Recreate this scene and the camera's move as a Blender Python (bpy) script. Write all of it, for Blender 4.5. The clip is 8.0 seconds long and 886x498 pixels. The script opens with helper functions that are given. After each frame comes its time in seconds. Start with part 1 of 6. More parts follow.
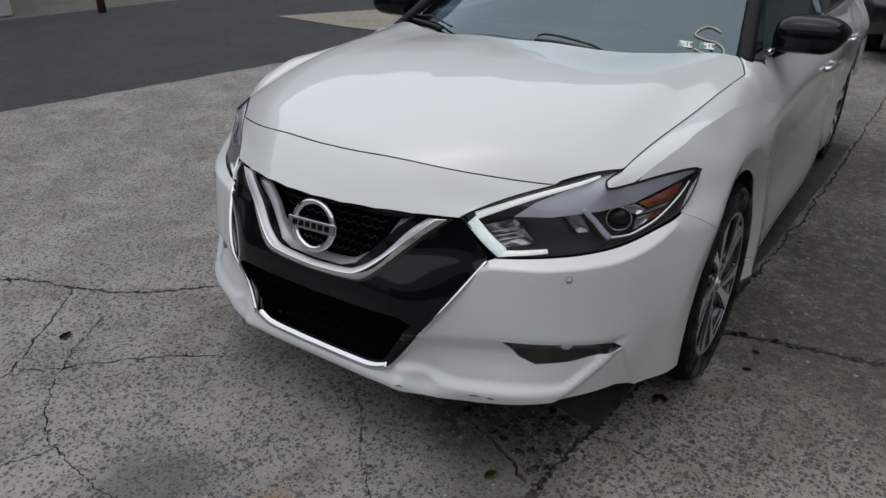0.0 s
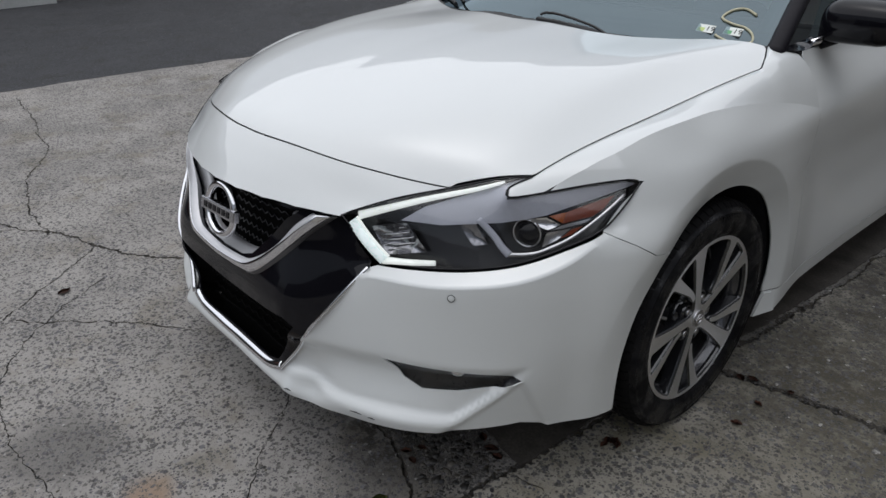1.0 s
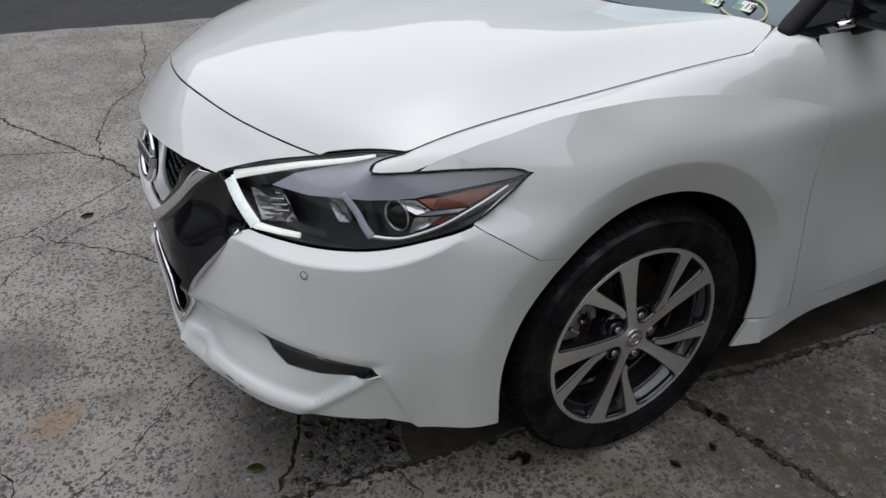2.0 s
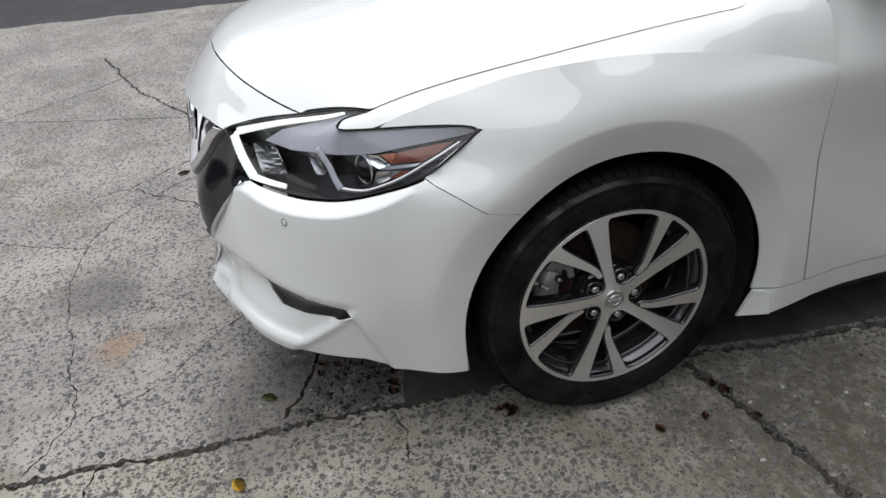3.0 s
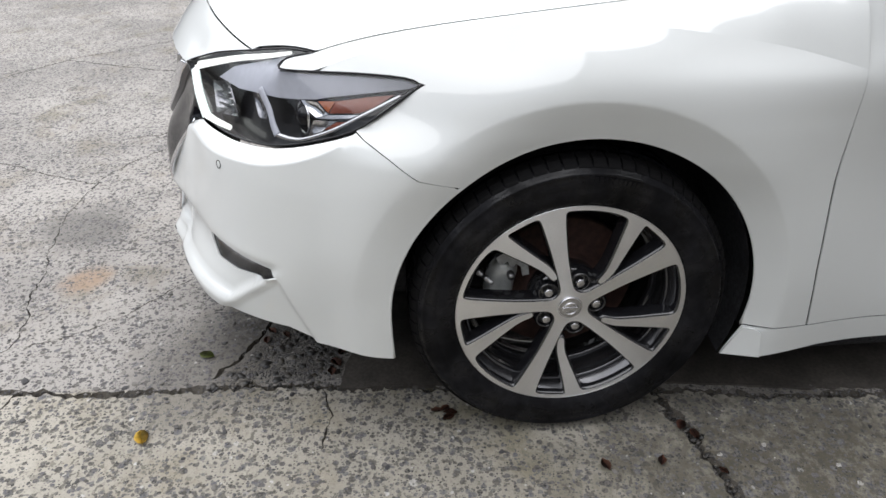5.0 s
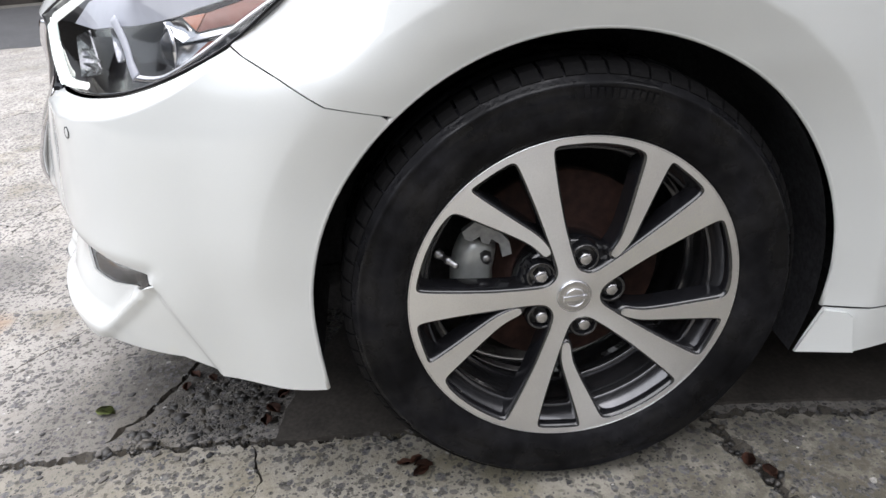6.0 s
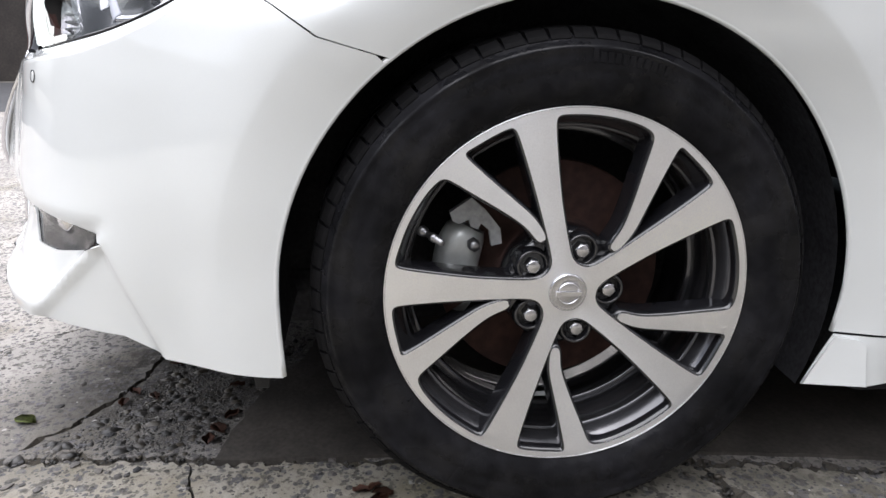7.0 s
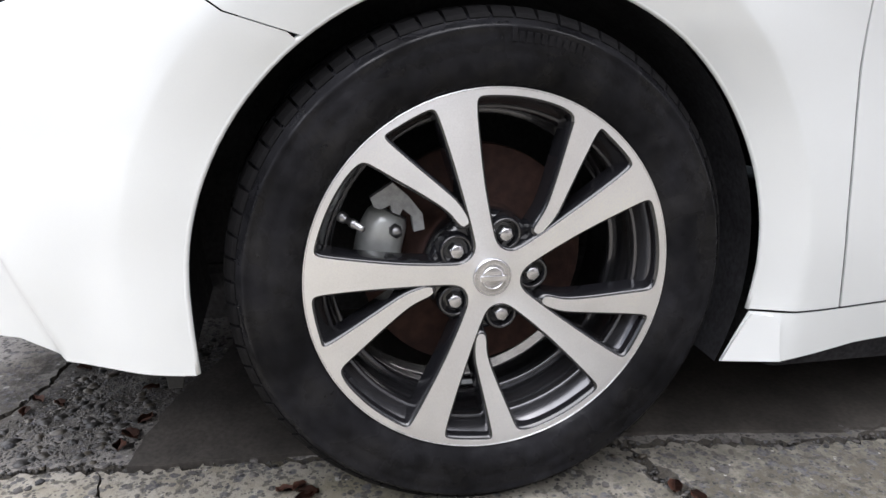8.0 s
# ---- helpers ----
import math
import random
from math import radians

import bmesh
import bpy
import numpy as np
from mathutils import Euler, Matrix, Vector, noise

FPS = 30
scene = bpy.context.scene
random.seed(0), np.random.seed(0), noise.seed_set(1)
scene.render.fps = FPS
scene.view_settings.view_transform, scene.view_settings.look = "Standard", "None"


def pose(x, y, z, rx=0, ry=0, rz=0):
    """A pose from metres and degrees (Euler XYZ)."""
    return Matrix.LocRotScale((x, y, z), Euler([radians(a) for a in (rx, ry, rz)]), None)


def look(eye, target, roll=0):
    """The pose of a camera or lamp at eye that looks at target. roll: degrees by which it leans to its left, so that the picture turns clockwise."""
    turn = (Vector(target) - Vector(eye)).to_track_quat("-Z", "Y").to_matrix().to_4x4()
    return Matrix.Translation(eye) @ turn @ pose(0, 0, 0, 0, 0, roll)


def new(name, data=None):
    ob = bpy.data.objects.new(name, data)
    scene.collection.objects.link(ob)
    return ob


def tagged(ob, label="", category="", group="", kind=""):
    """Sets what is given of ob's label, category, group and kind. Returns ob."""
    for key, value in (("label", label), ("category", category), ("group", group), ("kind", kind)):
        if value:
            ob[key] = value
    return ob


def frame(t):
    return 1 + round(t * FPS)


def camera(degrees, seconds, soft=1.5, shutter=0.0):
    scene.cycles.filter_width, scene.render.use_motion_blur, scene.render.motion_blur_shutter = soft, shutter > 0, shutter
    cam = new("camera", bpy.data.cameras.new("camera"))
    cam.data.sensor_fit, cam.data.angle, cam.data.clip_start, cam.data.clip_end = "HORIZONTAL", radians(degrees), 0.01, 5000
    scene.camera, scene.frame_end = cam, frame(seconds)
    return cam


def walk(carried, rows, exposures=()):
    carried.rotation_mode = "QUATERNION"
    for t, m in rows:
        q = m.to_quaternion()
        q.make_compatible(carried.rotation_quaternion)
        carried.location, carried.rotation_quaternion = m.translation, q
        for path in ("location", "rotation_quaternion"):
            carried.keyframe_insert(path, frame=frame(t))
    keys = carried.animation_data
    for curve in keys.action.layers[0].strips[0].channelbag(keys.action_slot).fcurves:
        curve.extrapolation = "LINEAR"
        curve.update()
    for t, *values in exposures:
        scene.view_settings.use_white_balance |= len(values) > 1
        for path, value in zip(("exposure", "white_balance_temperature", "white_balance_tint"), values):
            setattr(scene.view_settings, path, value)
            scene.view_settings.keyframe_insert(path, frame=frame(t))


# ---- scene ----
cam = camera(64.0, 8.0)
PATH = [
    (0, (1.325, -2.178, 1.437), (0.289, -0.703, 0.571), -0.2),
    (0.5, (1.502, -1.892, 1.403), (0.34, -0.549, 0.483), 2.1),
    (1, (1.676, -1.58, 1.4), (0.325, -0.427, 0.482), -1.2),
    (1.5, (1.792, -1.247, 1.381), (0.312, -0.277, 0.448), -1.7),
    (1.7, (1.811, -1.139, 1.363), (0.309, -0.246, 0.391), -0.6),
    (2.8, (2.112, -0.723, 1.351), (0.455, -0.282, 0.322), -4.6),
    (3, (2.114, -0.676, 1.35), (0.456, -0.305, 0.295), -5.4),
    (3.5, (2.147, -0.641, 1.346), (0.467, -0.361, 0.298), -5.2),
    (4, (2.192, -0.641, 1.322), (0.485, -0.366, 0.316), -3.2),
    (4.5, (2.191, -0.51, 1.257), (0.479, -0.256, 0.256), -0.5),
    (5, (2.065, -0.363, 1.19), (0.352, -0.219, 0.168), -0.4),
    (5.2, (2.017, -0.325, 1.159), (0.308, -0.142, 0.137), -1.9),
    (6.3, (1.718, -0.233, 0.751), (-0.118, -0.114, -0.034), -5.2),
    (6.5, (1.721, -0.241, 0.712), (-0.141, -0.08, -0.002), -4.0),
    (7, (1.739, -0.261, 0.645), (-0.169, -0.045, 0.084), 0.5),
    (7.5, (1.738, -0.274, 0.609), (-0.171, 0.062, 0.118), 0.7),
    (8, (1.721, -0.251, 0.624), (-0.152, 0.166, 0.059), 0.9),
]
EXPOSURE = [(0, -0.37, 6180, 10), (0.5, -0.41, 6180, 10), (1.0, -0.14, 6180, 10), (1.5, -0.20, 6200, 10), (3.0, 0.52, 6330, 10), (3.5, 0.72, 6330, 10), (4.5, 0.76, 6340, 10), (5.2, 1.15, 6340, 10), (6.4, 1.60, 6320, 12), (7.5, 1.90, 6270, 13), (8.0, 2.10, 6270, 13)]
walk(cam, [(t, look(eye, target, roll)) for t, eye, target, roll in PATH], EXPOSURE)

# ---------------------------------------------------------------- light
world = bpy.data.worlds.new("overcast")
world.use_nodes = True
scene.world = world
wn = world.node_tree.nodes
sky = wn.new("ShaderNodeTexSky")
sky.sky_type = "NISHITA"
sky.sun_disc = False
sky.sun_elevation, sky.sun_rotation = radians(81), radians(243)
sky.air_density, sky.dust_density, sky.ozone_density = 1.0, 4.0, 1.0
grey = wn.new("ShaderNodeHueSaturation")
grey.inputs["Saturation"].default_value = 0.35
wn["Background"].inputs["Strength"].default_value = 0.080
world.node_tree.links.new(sky.outputs[0], grey.inputs["Color"])
world.node_tree.links.new(grey.outputs[0], wn["Background"].inputs["Color"])
sun = new("sun", bpy.data.lights.new("sun", "SUN"))
sun.data.energy, sun.data.angle, sun.data.color = 2.36, radians(126), (1.0, 0.99, 0.98)
sun.matrix_world = look((-1.25, -0.65, 9.0), (0, 0, 0))


# ---------------------------------------------------------------- materials
def mat(name, color, rough=0.5, metal=0.0, coat=0.0, spec=0.5, tex=None, bump=0.0, bump_scale=200.0, emit=0.0):
    """A Principled material; tex: (scale, amount, second scale, second amount) of grain in value."""
    m = bpy.data.materials.new(name)
    m.use_nodes = True
    nt = m.node_tree
    b = nt.nodes["Principled BSDF"]
    b.inputs["Base Color"].default_value = (*color, 1)
    b.inputs["Roughness"].default_value = rough
    b.inputs["Metallic"].default_value = metal
    b.inputs["Coat Weight"].default_value = coat
    b.inputs["Coat Roughness"].default_value = 0.02
    b.inputs["Specular IOR Level"].default_value = spec
    if emit:
        b.inputs["Emission Color"].default_value = (*color, 1)
        b.inputs["Emission Strength"].default_value = emit
    co = nt.nodes.new("ShaderNodeTexCoord")
    if tex:
        last = None
        for sc, am in (tex[:2], tex[2:]):
            n = nt.nodes.new("ShaderNodeTexNoise")
            n.inputs["Scale"].default_value = sc
            n.inputs["Detail"].default_value = 5
            nt.links.new(co.outputs["Object"], n.inputs["Vector"])
            r = nt.nodes.new("ShaderNodeMapRange")
            r.inputs["From Min"].default_value, r.inputs["From Max"].default_value = 0.3, 0.7
            r.inputs["To Min"].default_value, r.inputs["To Max"].default_value = 1 - am, 1 + am
            nt.links.new(n.outputs["Fac"], r.inputs["Value"])
            v = nt.nodes.new("ShaderNodeVectorMath")
            v.operation = "MULTIPLY"
            if last is None:
                v.inputs[0].default_value = color
            else:
                nt.links.new(last.outputs[0], v.inputs[0])
            nt.links.new(r.outputs[0], v.inputs[1])
            last = v
        nt.links.new(last.outputs[0], b.inputs["Base Color"])
    if bump:
        n = nt.nodes.new("ShaderNodeTexNoise")
        n.inputs["Scale"].default_value = bump_scale
        n.inputs["Detail"].default_value = 4
        nt.links.new(co.outputs["Object"], n.inputs["Vector"])
        bp = nt.nodes.new("ShaderNodeBump")
        bp.inputs["Strength"].default_value = bump
        bp.inputs["Distance"].default_value = 0.002
        nt.links.new(n.outputs["Fac"], bp.inputs["Height"])
        nt.links.new(bp.outputs[0], b.inputs["Normal"])
    return m


def glass_mat(name, tint, through_part, rough=0.0, ior=1.5):
    """Thin sheet glass: clear or tinted, with a Fresnel gloss."""
    m = bpy.data.materials.new(name)
    m.use_nodes = True
    nt = m.node_tree
    nt.nodes.clear()
    out = nt.nodes.new("ShaderNodeOutputMaterial")
    f0 = ((ior - 1) / (ior + 1)) ** 2
    lw = nt.nodes.new("ShaderNodeLayerWeight")
    lw.inputs["Blend"].default_value = 0.5
    pw = nt.nodes.new("ShaderNodeMath")
    pw.operation = "POWER"
    pw.inputs[1].default_value = 5.0
    nt.links.new(lw.outputs["Facing"], pw.inputs[0])
    fr = nt.nodes.new("ShaderNodeMath")
    fr.operation = "MULTIPLY_ADD"
    fr.inputs[1].default_value, fr.inputs[2].default_value = 1 - f0, f0
    nt.links.new(pw.outputs[0], fr.inputs[0])
    gl = nt.nodes.new("ShaderNodeBsdfGlossy")
    gl.inputs["Roughness"].default_value = rough
    tr = nt.nodes.new("ShaderNodeBsdfTransparent")
    tr.inputs["Color"].default_value = (*[c * through_part for c in tint], 1)
    mx = nt.nodes.new("ShaderNodeMixShader")
    nt.links.new(fr.outputs[0], mx.inputs[0])
    nt.links.new(tr.outputs[0], mx.inputs[1])
    nt.links.new(gl.outputs[0], mx.inputs[2])
    nt.links.new(mx.outputs[0], out.inputs[0])
    return m


PAINT = mat("pearl_white_paint", (0.665, 0.685, 0.682), 0.45, 0.0, 1.0, spec=0.25, tex=(900, 0.015, 3, 0.012))
PAINT.node_tree.nodes["Principled BSDF"].inputs["Coat IOR"].default_value = 1.7
PAINT.node_tree.nodes["Principled BSDF"].inputs["Coat Roughness"].default_value = 0.03
BLACK_GLOSS = mat("gloss_black_plastic", (0.005, 0.005, 0.007), 0.08, spec=0.28, coat=0.0, tex=(60, 0.1, 6, 0.1))
BLACK_MATT = mat("matt_black_plastic", (0.018, 0.018, 0.019), 0.65, tex=(300, 0.2, 20, 0.2), bump=0.3)
MESH_BLACK = mat("grille_mesh_black", (0.0022, 0.0022, 0.0022), 0.6, spec=0.05, tex=(100, 0.1, 10, 0.1))
SILVER = mat("satin_silver_plastic", (0.64, 0.64, 0.66), 0.38, 0.35, tex=(300, 0.04, 20, 0.04))
FRIT = mat("printed_black_edge", (0.010, 0.009, 0.012), 0.5, spec=0.12, tex=(60, 0.1, 8, 0.1))
GREY_EDGE = mat("dark_grey_edge", (0.13, 0.13, 0.135), 0.3, 0.6, tex=(80, 0.05, 8, 0.05))
LINER = mat("wheel_liner_felt", (0.040, 0.040, 0.044), 0.95, spec=0.1, tex=(120, 0.3, 12, 0.3), bump=0.5)
RUBBER = mat("tyre_rubber", (0.0080, 0.0080, 0.0094), 0.45, spec=0.10, tex=(45, 0.4, 7, 0.6), bump=0.4, bump_scale=160)
TREAD = mat("tread_rubber", (0.0052, 0.0050, 0.0055), 0.75, spec=0.12, tex=(80, 0.4, 9, 0.5), bump=0.3)
nt = RUBBER.node_tree                                                # dressing wiped on unevenly
wipe, shine = nt.nodes.new("ShaderNodeTexNoise"), nt.nodes.new("ShaderNodeMapRange")
wipe.inputs["Scale"].default_value, wipe.inputs["Detail"].default_value = 16.0, 8
nt.links.new(nt.nodes["Texture Coordinate"].outputs["Object"], wipe.inputs["Vector"])
shine.inputs["From Min"].default_value, shine.inputs["From Max"].default_value = 0.42, 0.56
shine.inputs["To Min"].default_value, shine.inputs["To Max"].default_value = 0.60, 0.22
nt.links.new(wipe.outputs["Fac"], shine.inputs["Value"])
nt.links.new(shine.outputs[0], nt.nodes["Principled BSDF"].inputs["Roughness"])
wet = nt.nodes.new("ShaderNodeMapRange")
wet.inputs["From Min"].default_value, wet.inputs["From Max"].default_value = 0.42, 0.70
wet.inputs["To Min"].default_value, wet.inputs["To Max"].default_value = 0.09, 0.30
nt.links.new(wipe.outputs["Fac"], wet.inputs["Value"])
nt.links.new(wet.outputs[0], nt.nodes["Principled BSDF"].inputs["Specular IOR Level"])
CHROME = mat("chrome", (0.78, 0.78, 0.80), 0.07, 1.0)
SATIN = mat("satin_chrome", (0.60, 0.60, 0.62), 0.22, 1.0)
MACHINED = mat("machined_aluminium", (0.93, 0.94, 0.97), 0.36, 1.0, tex=(500, 0.04, 9, 0.05))
nt = MACHINED.node_tree                                              # fine turned grooves round the hub
groove = nt.nodes.new("ShaderNodeTangent")
groove.direction_type, groove.axis = "RADIAL", "X"
nt.links.new(groove.outputs[0], nt.nodes["Principled BSDF"].inputs["Tangent"])
nt.nodes["Principled BSDF"].inputs["Anisotropic"].default_value = 0.8
nt.nodes["Principled BSDF"].inputs["Anisotropic Rotation"].default_value = 0.25
WHEEL_DARK = mat("dark_painted_alloy", (0.012, 0.012, 0.014), 0.16, 0.0, coat=1.0, tex=(90, 0.15, 10, 0.2))
BARREL = mat("gloss_black_barrel", (0.085, 0.085, 0.092), 0.22, 0.7, coat=0.8, tex=(90, 0.15, 10, 0.2))
STEEL = mat("bare_steel", (0.34, 0.34, 0.35), 0.35, 1.0, tex=(200, 0.1, 30, 0.1))
RUST = mat("rusty_disc", (0.060, 0.030, 0.024), 0.8, 0.2, tex=(60, 0.35, 12, 0.3), bump=0.3)
BRACKET = mat("cast_bracket", (0.30, 0.31, 0.32), 0.5, 0.2, tex=(120, 0.2, 20, 0.2), bump=0.4)
CALIPER = mat("caliper_casting", (0.60, 0.62, 0.61), 0.34, 0.35, tex=(120, 0.06, 20, 0.10), bump=0.15)
GREY_TRIM = mat("grey_lamp_trim", (0.40, 0.415, 0.475), 0.45, 0.0, coat=0.15, tex=(80, 0.05, 8, 0.05))
LAMP_DARK = mat("lamp_black", (0.012, 0.012, 0.014), 0.25, coat=0.4, tex=(80, 0.1, 8, 0.1))
LAMP_WALL = mat("grey_lamp_wall", (0.10, 0.10, 0.11), 0.3, coat=0.4, tex=(80, 0.1, 8, 0.1))
AMBER = mat("amber_reflector", (0.14, 0.024, 0.005), 0.3, coat=0.0, tex=(300, 0.15, 40, 0.1))
ORANGE = mat("orange_reflector", (0.26, 0.060, 0.007), 0.25, coat=0.3, tex=(300, 0.1, 40, 0.1))
DRL = mat("daytime_light_guide", (0.66, 0.68, 0.64), 0.2, coat=0.5, emit=0.80, tex=(90, 0.18, 400, 0.12))
DRL_DIM = mat("crystal_light_block", (0.72, 0.80, 0.78), 0.15, coat=0.6, emit=0.42, tex=(160, 0.25, 60, 0.2))
FOG_DARK = mat("dark_fog_reflector", (0.012, 0.012, 0.014), 0.2, 0.2, tex=(120, 0.3, 30, 0.3))
SMOKED = mat("smoked_reflector", (0.30, 0.30, 0.32), 0.15, 0.9, tex=(120, 0.3, 30, 0.2))
LENS = glass_mat("clear_lamp_lens", (1, 1, 1), 0.96, 0.0, 1.6)
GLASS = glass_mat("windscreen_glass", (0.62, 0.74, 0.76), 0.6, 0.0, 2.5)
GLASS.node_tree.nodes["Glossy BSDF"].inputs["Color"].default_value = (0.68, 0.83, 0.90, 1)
INTERIOR = mat("dark_interior", (0.02, 0.02, 0.022), 0.8, tex=(60, 0.2, 8, 0.2))
BADGE_FACE = mat("badge_steel", (0.5, 0.5, 0.52), 0.2, 1.0)
STICKER = mat("paper_sticker", (0.75, 0.78, 0.74), 0.6, tex=(200, 0.05, 20, 0.05))
STICKER_G = mat("green_print", (0.12, 0.35, 0.16), 0.6)
STICKER_Y = mat("yellow_print", (0.50, 0.60, 0.20), 0.6)
THREAD = mat("yellowed_cord", (0.55, 0.52, 0.36), 0.7)
BLACK_PAINT = mat("black_car_paint", (0.008, 0.008, 0.009), 0.2, coat=0.8, tex=(60, 0.1, 5, 0.1))
LEAF_Y = mat("yellow_leaf", (0.70, 0.47, 0.07), 0.6, tex=(150, 0.2, 30, 0.2))
LEAF_R = mat("red_brown_leaf", (0.085, 0.032, 0.018), 0.7, tex=(150, 0.2, 30, 0.2))
LEAF_G = mat("green_leaf", (0.14, 0.17, 0.04), 0.7, tex=(150, 0.2, 30, 0.2))


# ---------------------------------------------------------------- mesh helpers
def part(name, bm, material, parent, label=""):
    me = bpy.data.meshes.new(name)
    bm.to_mesh(me)
    bm.free()
    for m in (material if isinstance(material, (list, tuple)) else [material]):
        me.materials.append(m)
    ob = new(name, me)
    ob.parent = parent
    return tagged(ob, label)


def smooth(bm):
    for f in bm.faces:
        f.smooth = True
    return bm


def thing(name, label, category, group="", kind="", at=(0, 0, 0)):
    ob = new(name)
    ob.location = at
    ob.empty_display_size = 0.1
    return tagged(ob, label, category, group, kind)


def curve_points(pts, n=8):
    """A dense smooth line through pts."""
    p = [Vector(q) for q in pts]
    out = []
    for i in range(len(p) - 1):
        a, b, c, d = p[max(i - 1, 0)], p[i], p[i + 1], p[min(i + 2, len(p) - 1)]
        for k in range(n):
            t = k / n
            out.append(0.5 * ((2 * b) + (c - a) * t + (2 * a - 5 * b + 4 * c - d) * t * t + (3 * b - a - 3 * c + d) * t ** 3))
    out.append(p[-1])
    return out


def weights(knots, q):
    """Rows of cubic weights over uneven knots, for each q."""
    k, q = np.asarray(knots, float), np.clip(np.asarray(q, float), knots[0], knots[-1])
    i = np.clip(np.searchsorted(k, q, "right") - 1, 0, len(k) - 2)
    h = k[i + 1] - k[i]
    t = (q - k[i]) / h
    w = np.zeros((len(q), len(k)))
    r = np.arange(len(q))
    h00, h10, h01, h11 = 2 * t ** 3 - 3 * t ** 2 + 1, t ** 3 - 2 * t ** 2 + t, -2 * t ** 3 + 3 * t ** 2, t ** 3 - t ** 2
    np.add.at(w, (r, i), h00)
    np.add.at(w, (r, i + 1), h01)
    for side, f in ((0, h10), (1, h11)):
        j = i + side
        lo, hi = np.maximum(j - 1, 0), np.minimum(j + 1, len(k) - 1)
        g = f * h / (k[hi] - k[lo])
        np.add.at(w, (r, hi), g)
        np.add.at(w, (r, lo), -g)
    return w


def inside(poly, pts):
    poly, pts = np.asarray(poly), np.asarray(pts)
    x, y = pts[:, 0], pts[:, 1]
    hit = np.zeros(len(pts), bool)
    for (x1, y1), (x2, y2) in zip(poly, np.roll(poly, -1, 0)):
        if y1 != y2:
            hit ^= ((y1 > y) != (y2 > y)) & (x < (x2 - x1) * (y - y1) / (y2 - y1) + x1)
    return hit


def resample(loop, step):
    out = []
    n = len(loop)
    for i in range(n):
        a, b = np.array(loop[i], float), np.array(loop[(i + 1) % n], float)
        m = max(1, int(np.linalg.norm(b - a) / step))
        out += [a + (b - a) * j / m for j in range(m)]
    return np.array(out)


def near_line(pts, loop):
    """Least distance of each point from the dense loop's points."""
    best = np.full(len(pts), 9.0)
    for c in np.array_split(np.asarray(loop), max(1, len(loop) // 200)):
        best = np.minimum(best, np.sqrt(((pts[:, None] - c[None]) ** 2).sum(2)).min(1))
    return best


def mesh2d(loop, holes=(), step=0.02, edge=0.01, lines=()):
    """Triangles that fill a 2D loop with holes: points, triangles, and the loops as lists of point numbers."""
    from mathutils.geometry import delaunay_2d_cdt
    loops = [resample(l, edge) for l in (loop, *holes)]
    folds = [resample(l, edge)[:-max(1, int(np.linalg.norm(np.subtract(l[0], l[-1])) / edge))] for l in lines]
    allp = np.vstack(loops + folds)
    lo, hi = allp.min(0), allp.max(0)
    nx, ny = int((hi[0] - lo[0]) / step) + 2, int((hi[1] - lo[1]) / (step * 0.866)) + 2
    gx, gy = np.meshgrid(np.arange(nx), np.arange(ny))
    g = np.stack([lo[0] + (gx + 0.5 * (gy % 2)) * step, lo[1] + gy * step * 0.866], -1).reshape(-1, 2)
    keep = inside(loops[0], g)
    for l in loops[1:]:
        keep &= ~inside(l, g)
    g = g[keep]
    if len(g):
        g = g[near_line(g, allp) > 0.55 * min(step, edge * 1.5)]
    pts = np.vstack([allp, g]) if len(g) else allp
    edges, rings, o = [], [], 0
    for l in loops:
        r = list(range(o, o + len(l)))
        rings.append(r)
        edges += list(zip(r, r[1:] + r[:1]))
        o += len(l)
    for l in folds:
        edges += [(i, i + 1) for i in range(o, o + len(l) - 1)]
        o += len(l)
    v, _, f, ov, _, _ = delaunay_2d_cdt([Vector(p) for p in pts], edges, [], 0, 1e-7)
    v = np.array([tuple(a) for a in v])
    f = np.array([tuple(a) for a in f])
    c = v[f].mean(1)
    ok = inside(loops[0], c)
    for l in loops[1:]:
        ok &= ~inside(l, c)
    e0, e1, e2 = v[f[:, 1]] - v[f[:, 0]], v[f[:, 2]] - v[f[:, 1]], v[f[:, 0]] - v[f[:, 2]]
    area = np.abs(e0[:, 0] * e1[:, 1] - e0[:, 1] * e1[:, 0])
    ok &= area / np.maximum.reduce([np.linalg.norm(e, axis=1) for e in (e0, e1, e2)]) > 0.0009
    back = {}
    for i, src in enumerate(ov):
        for s_ in src:
            back[s_] = i
    return v, f[ok], [[back[i] for i in r] for r in rings]


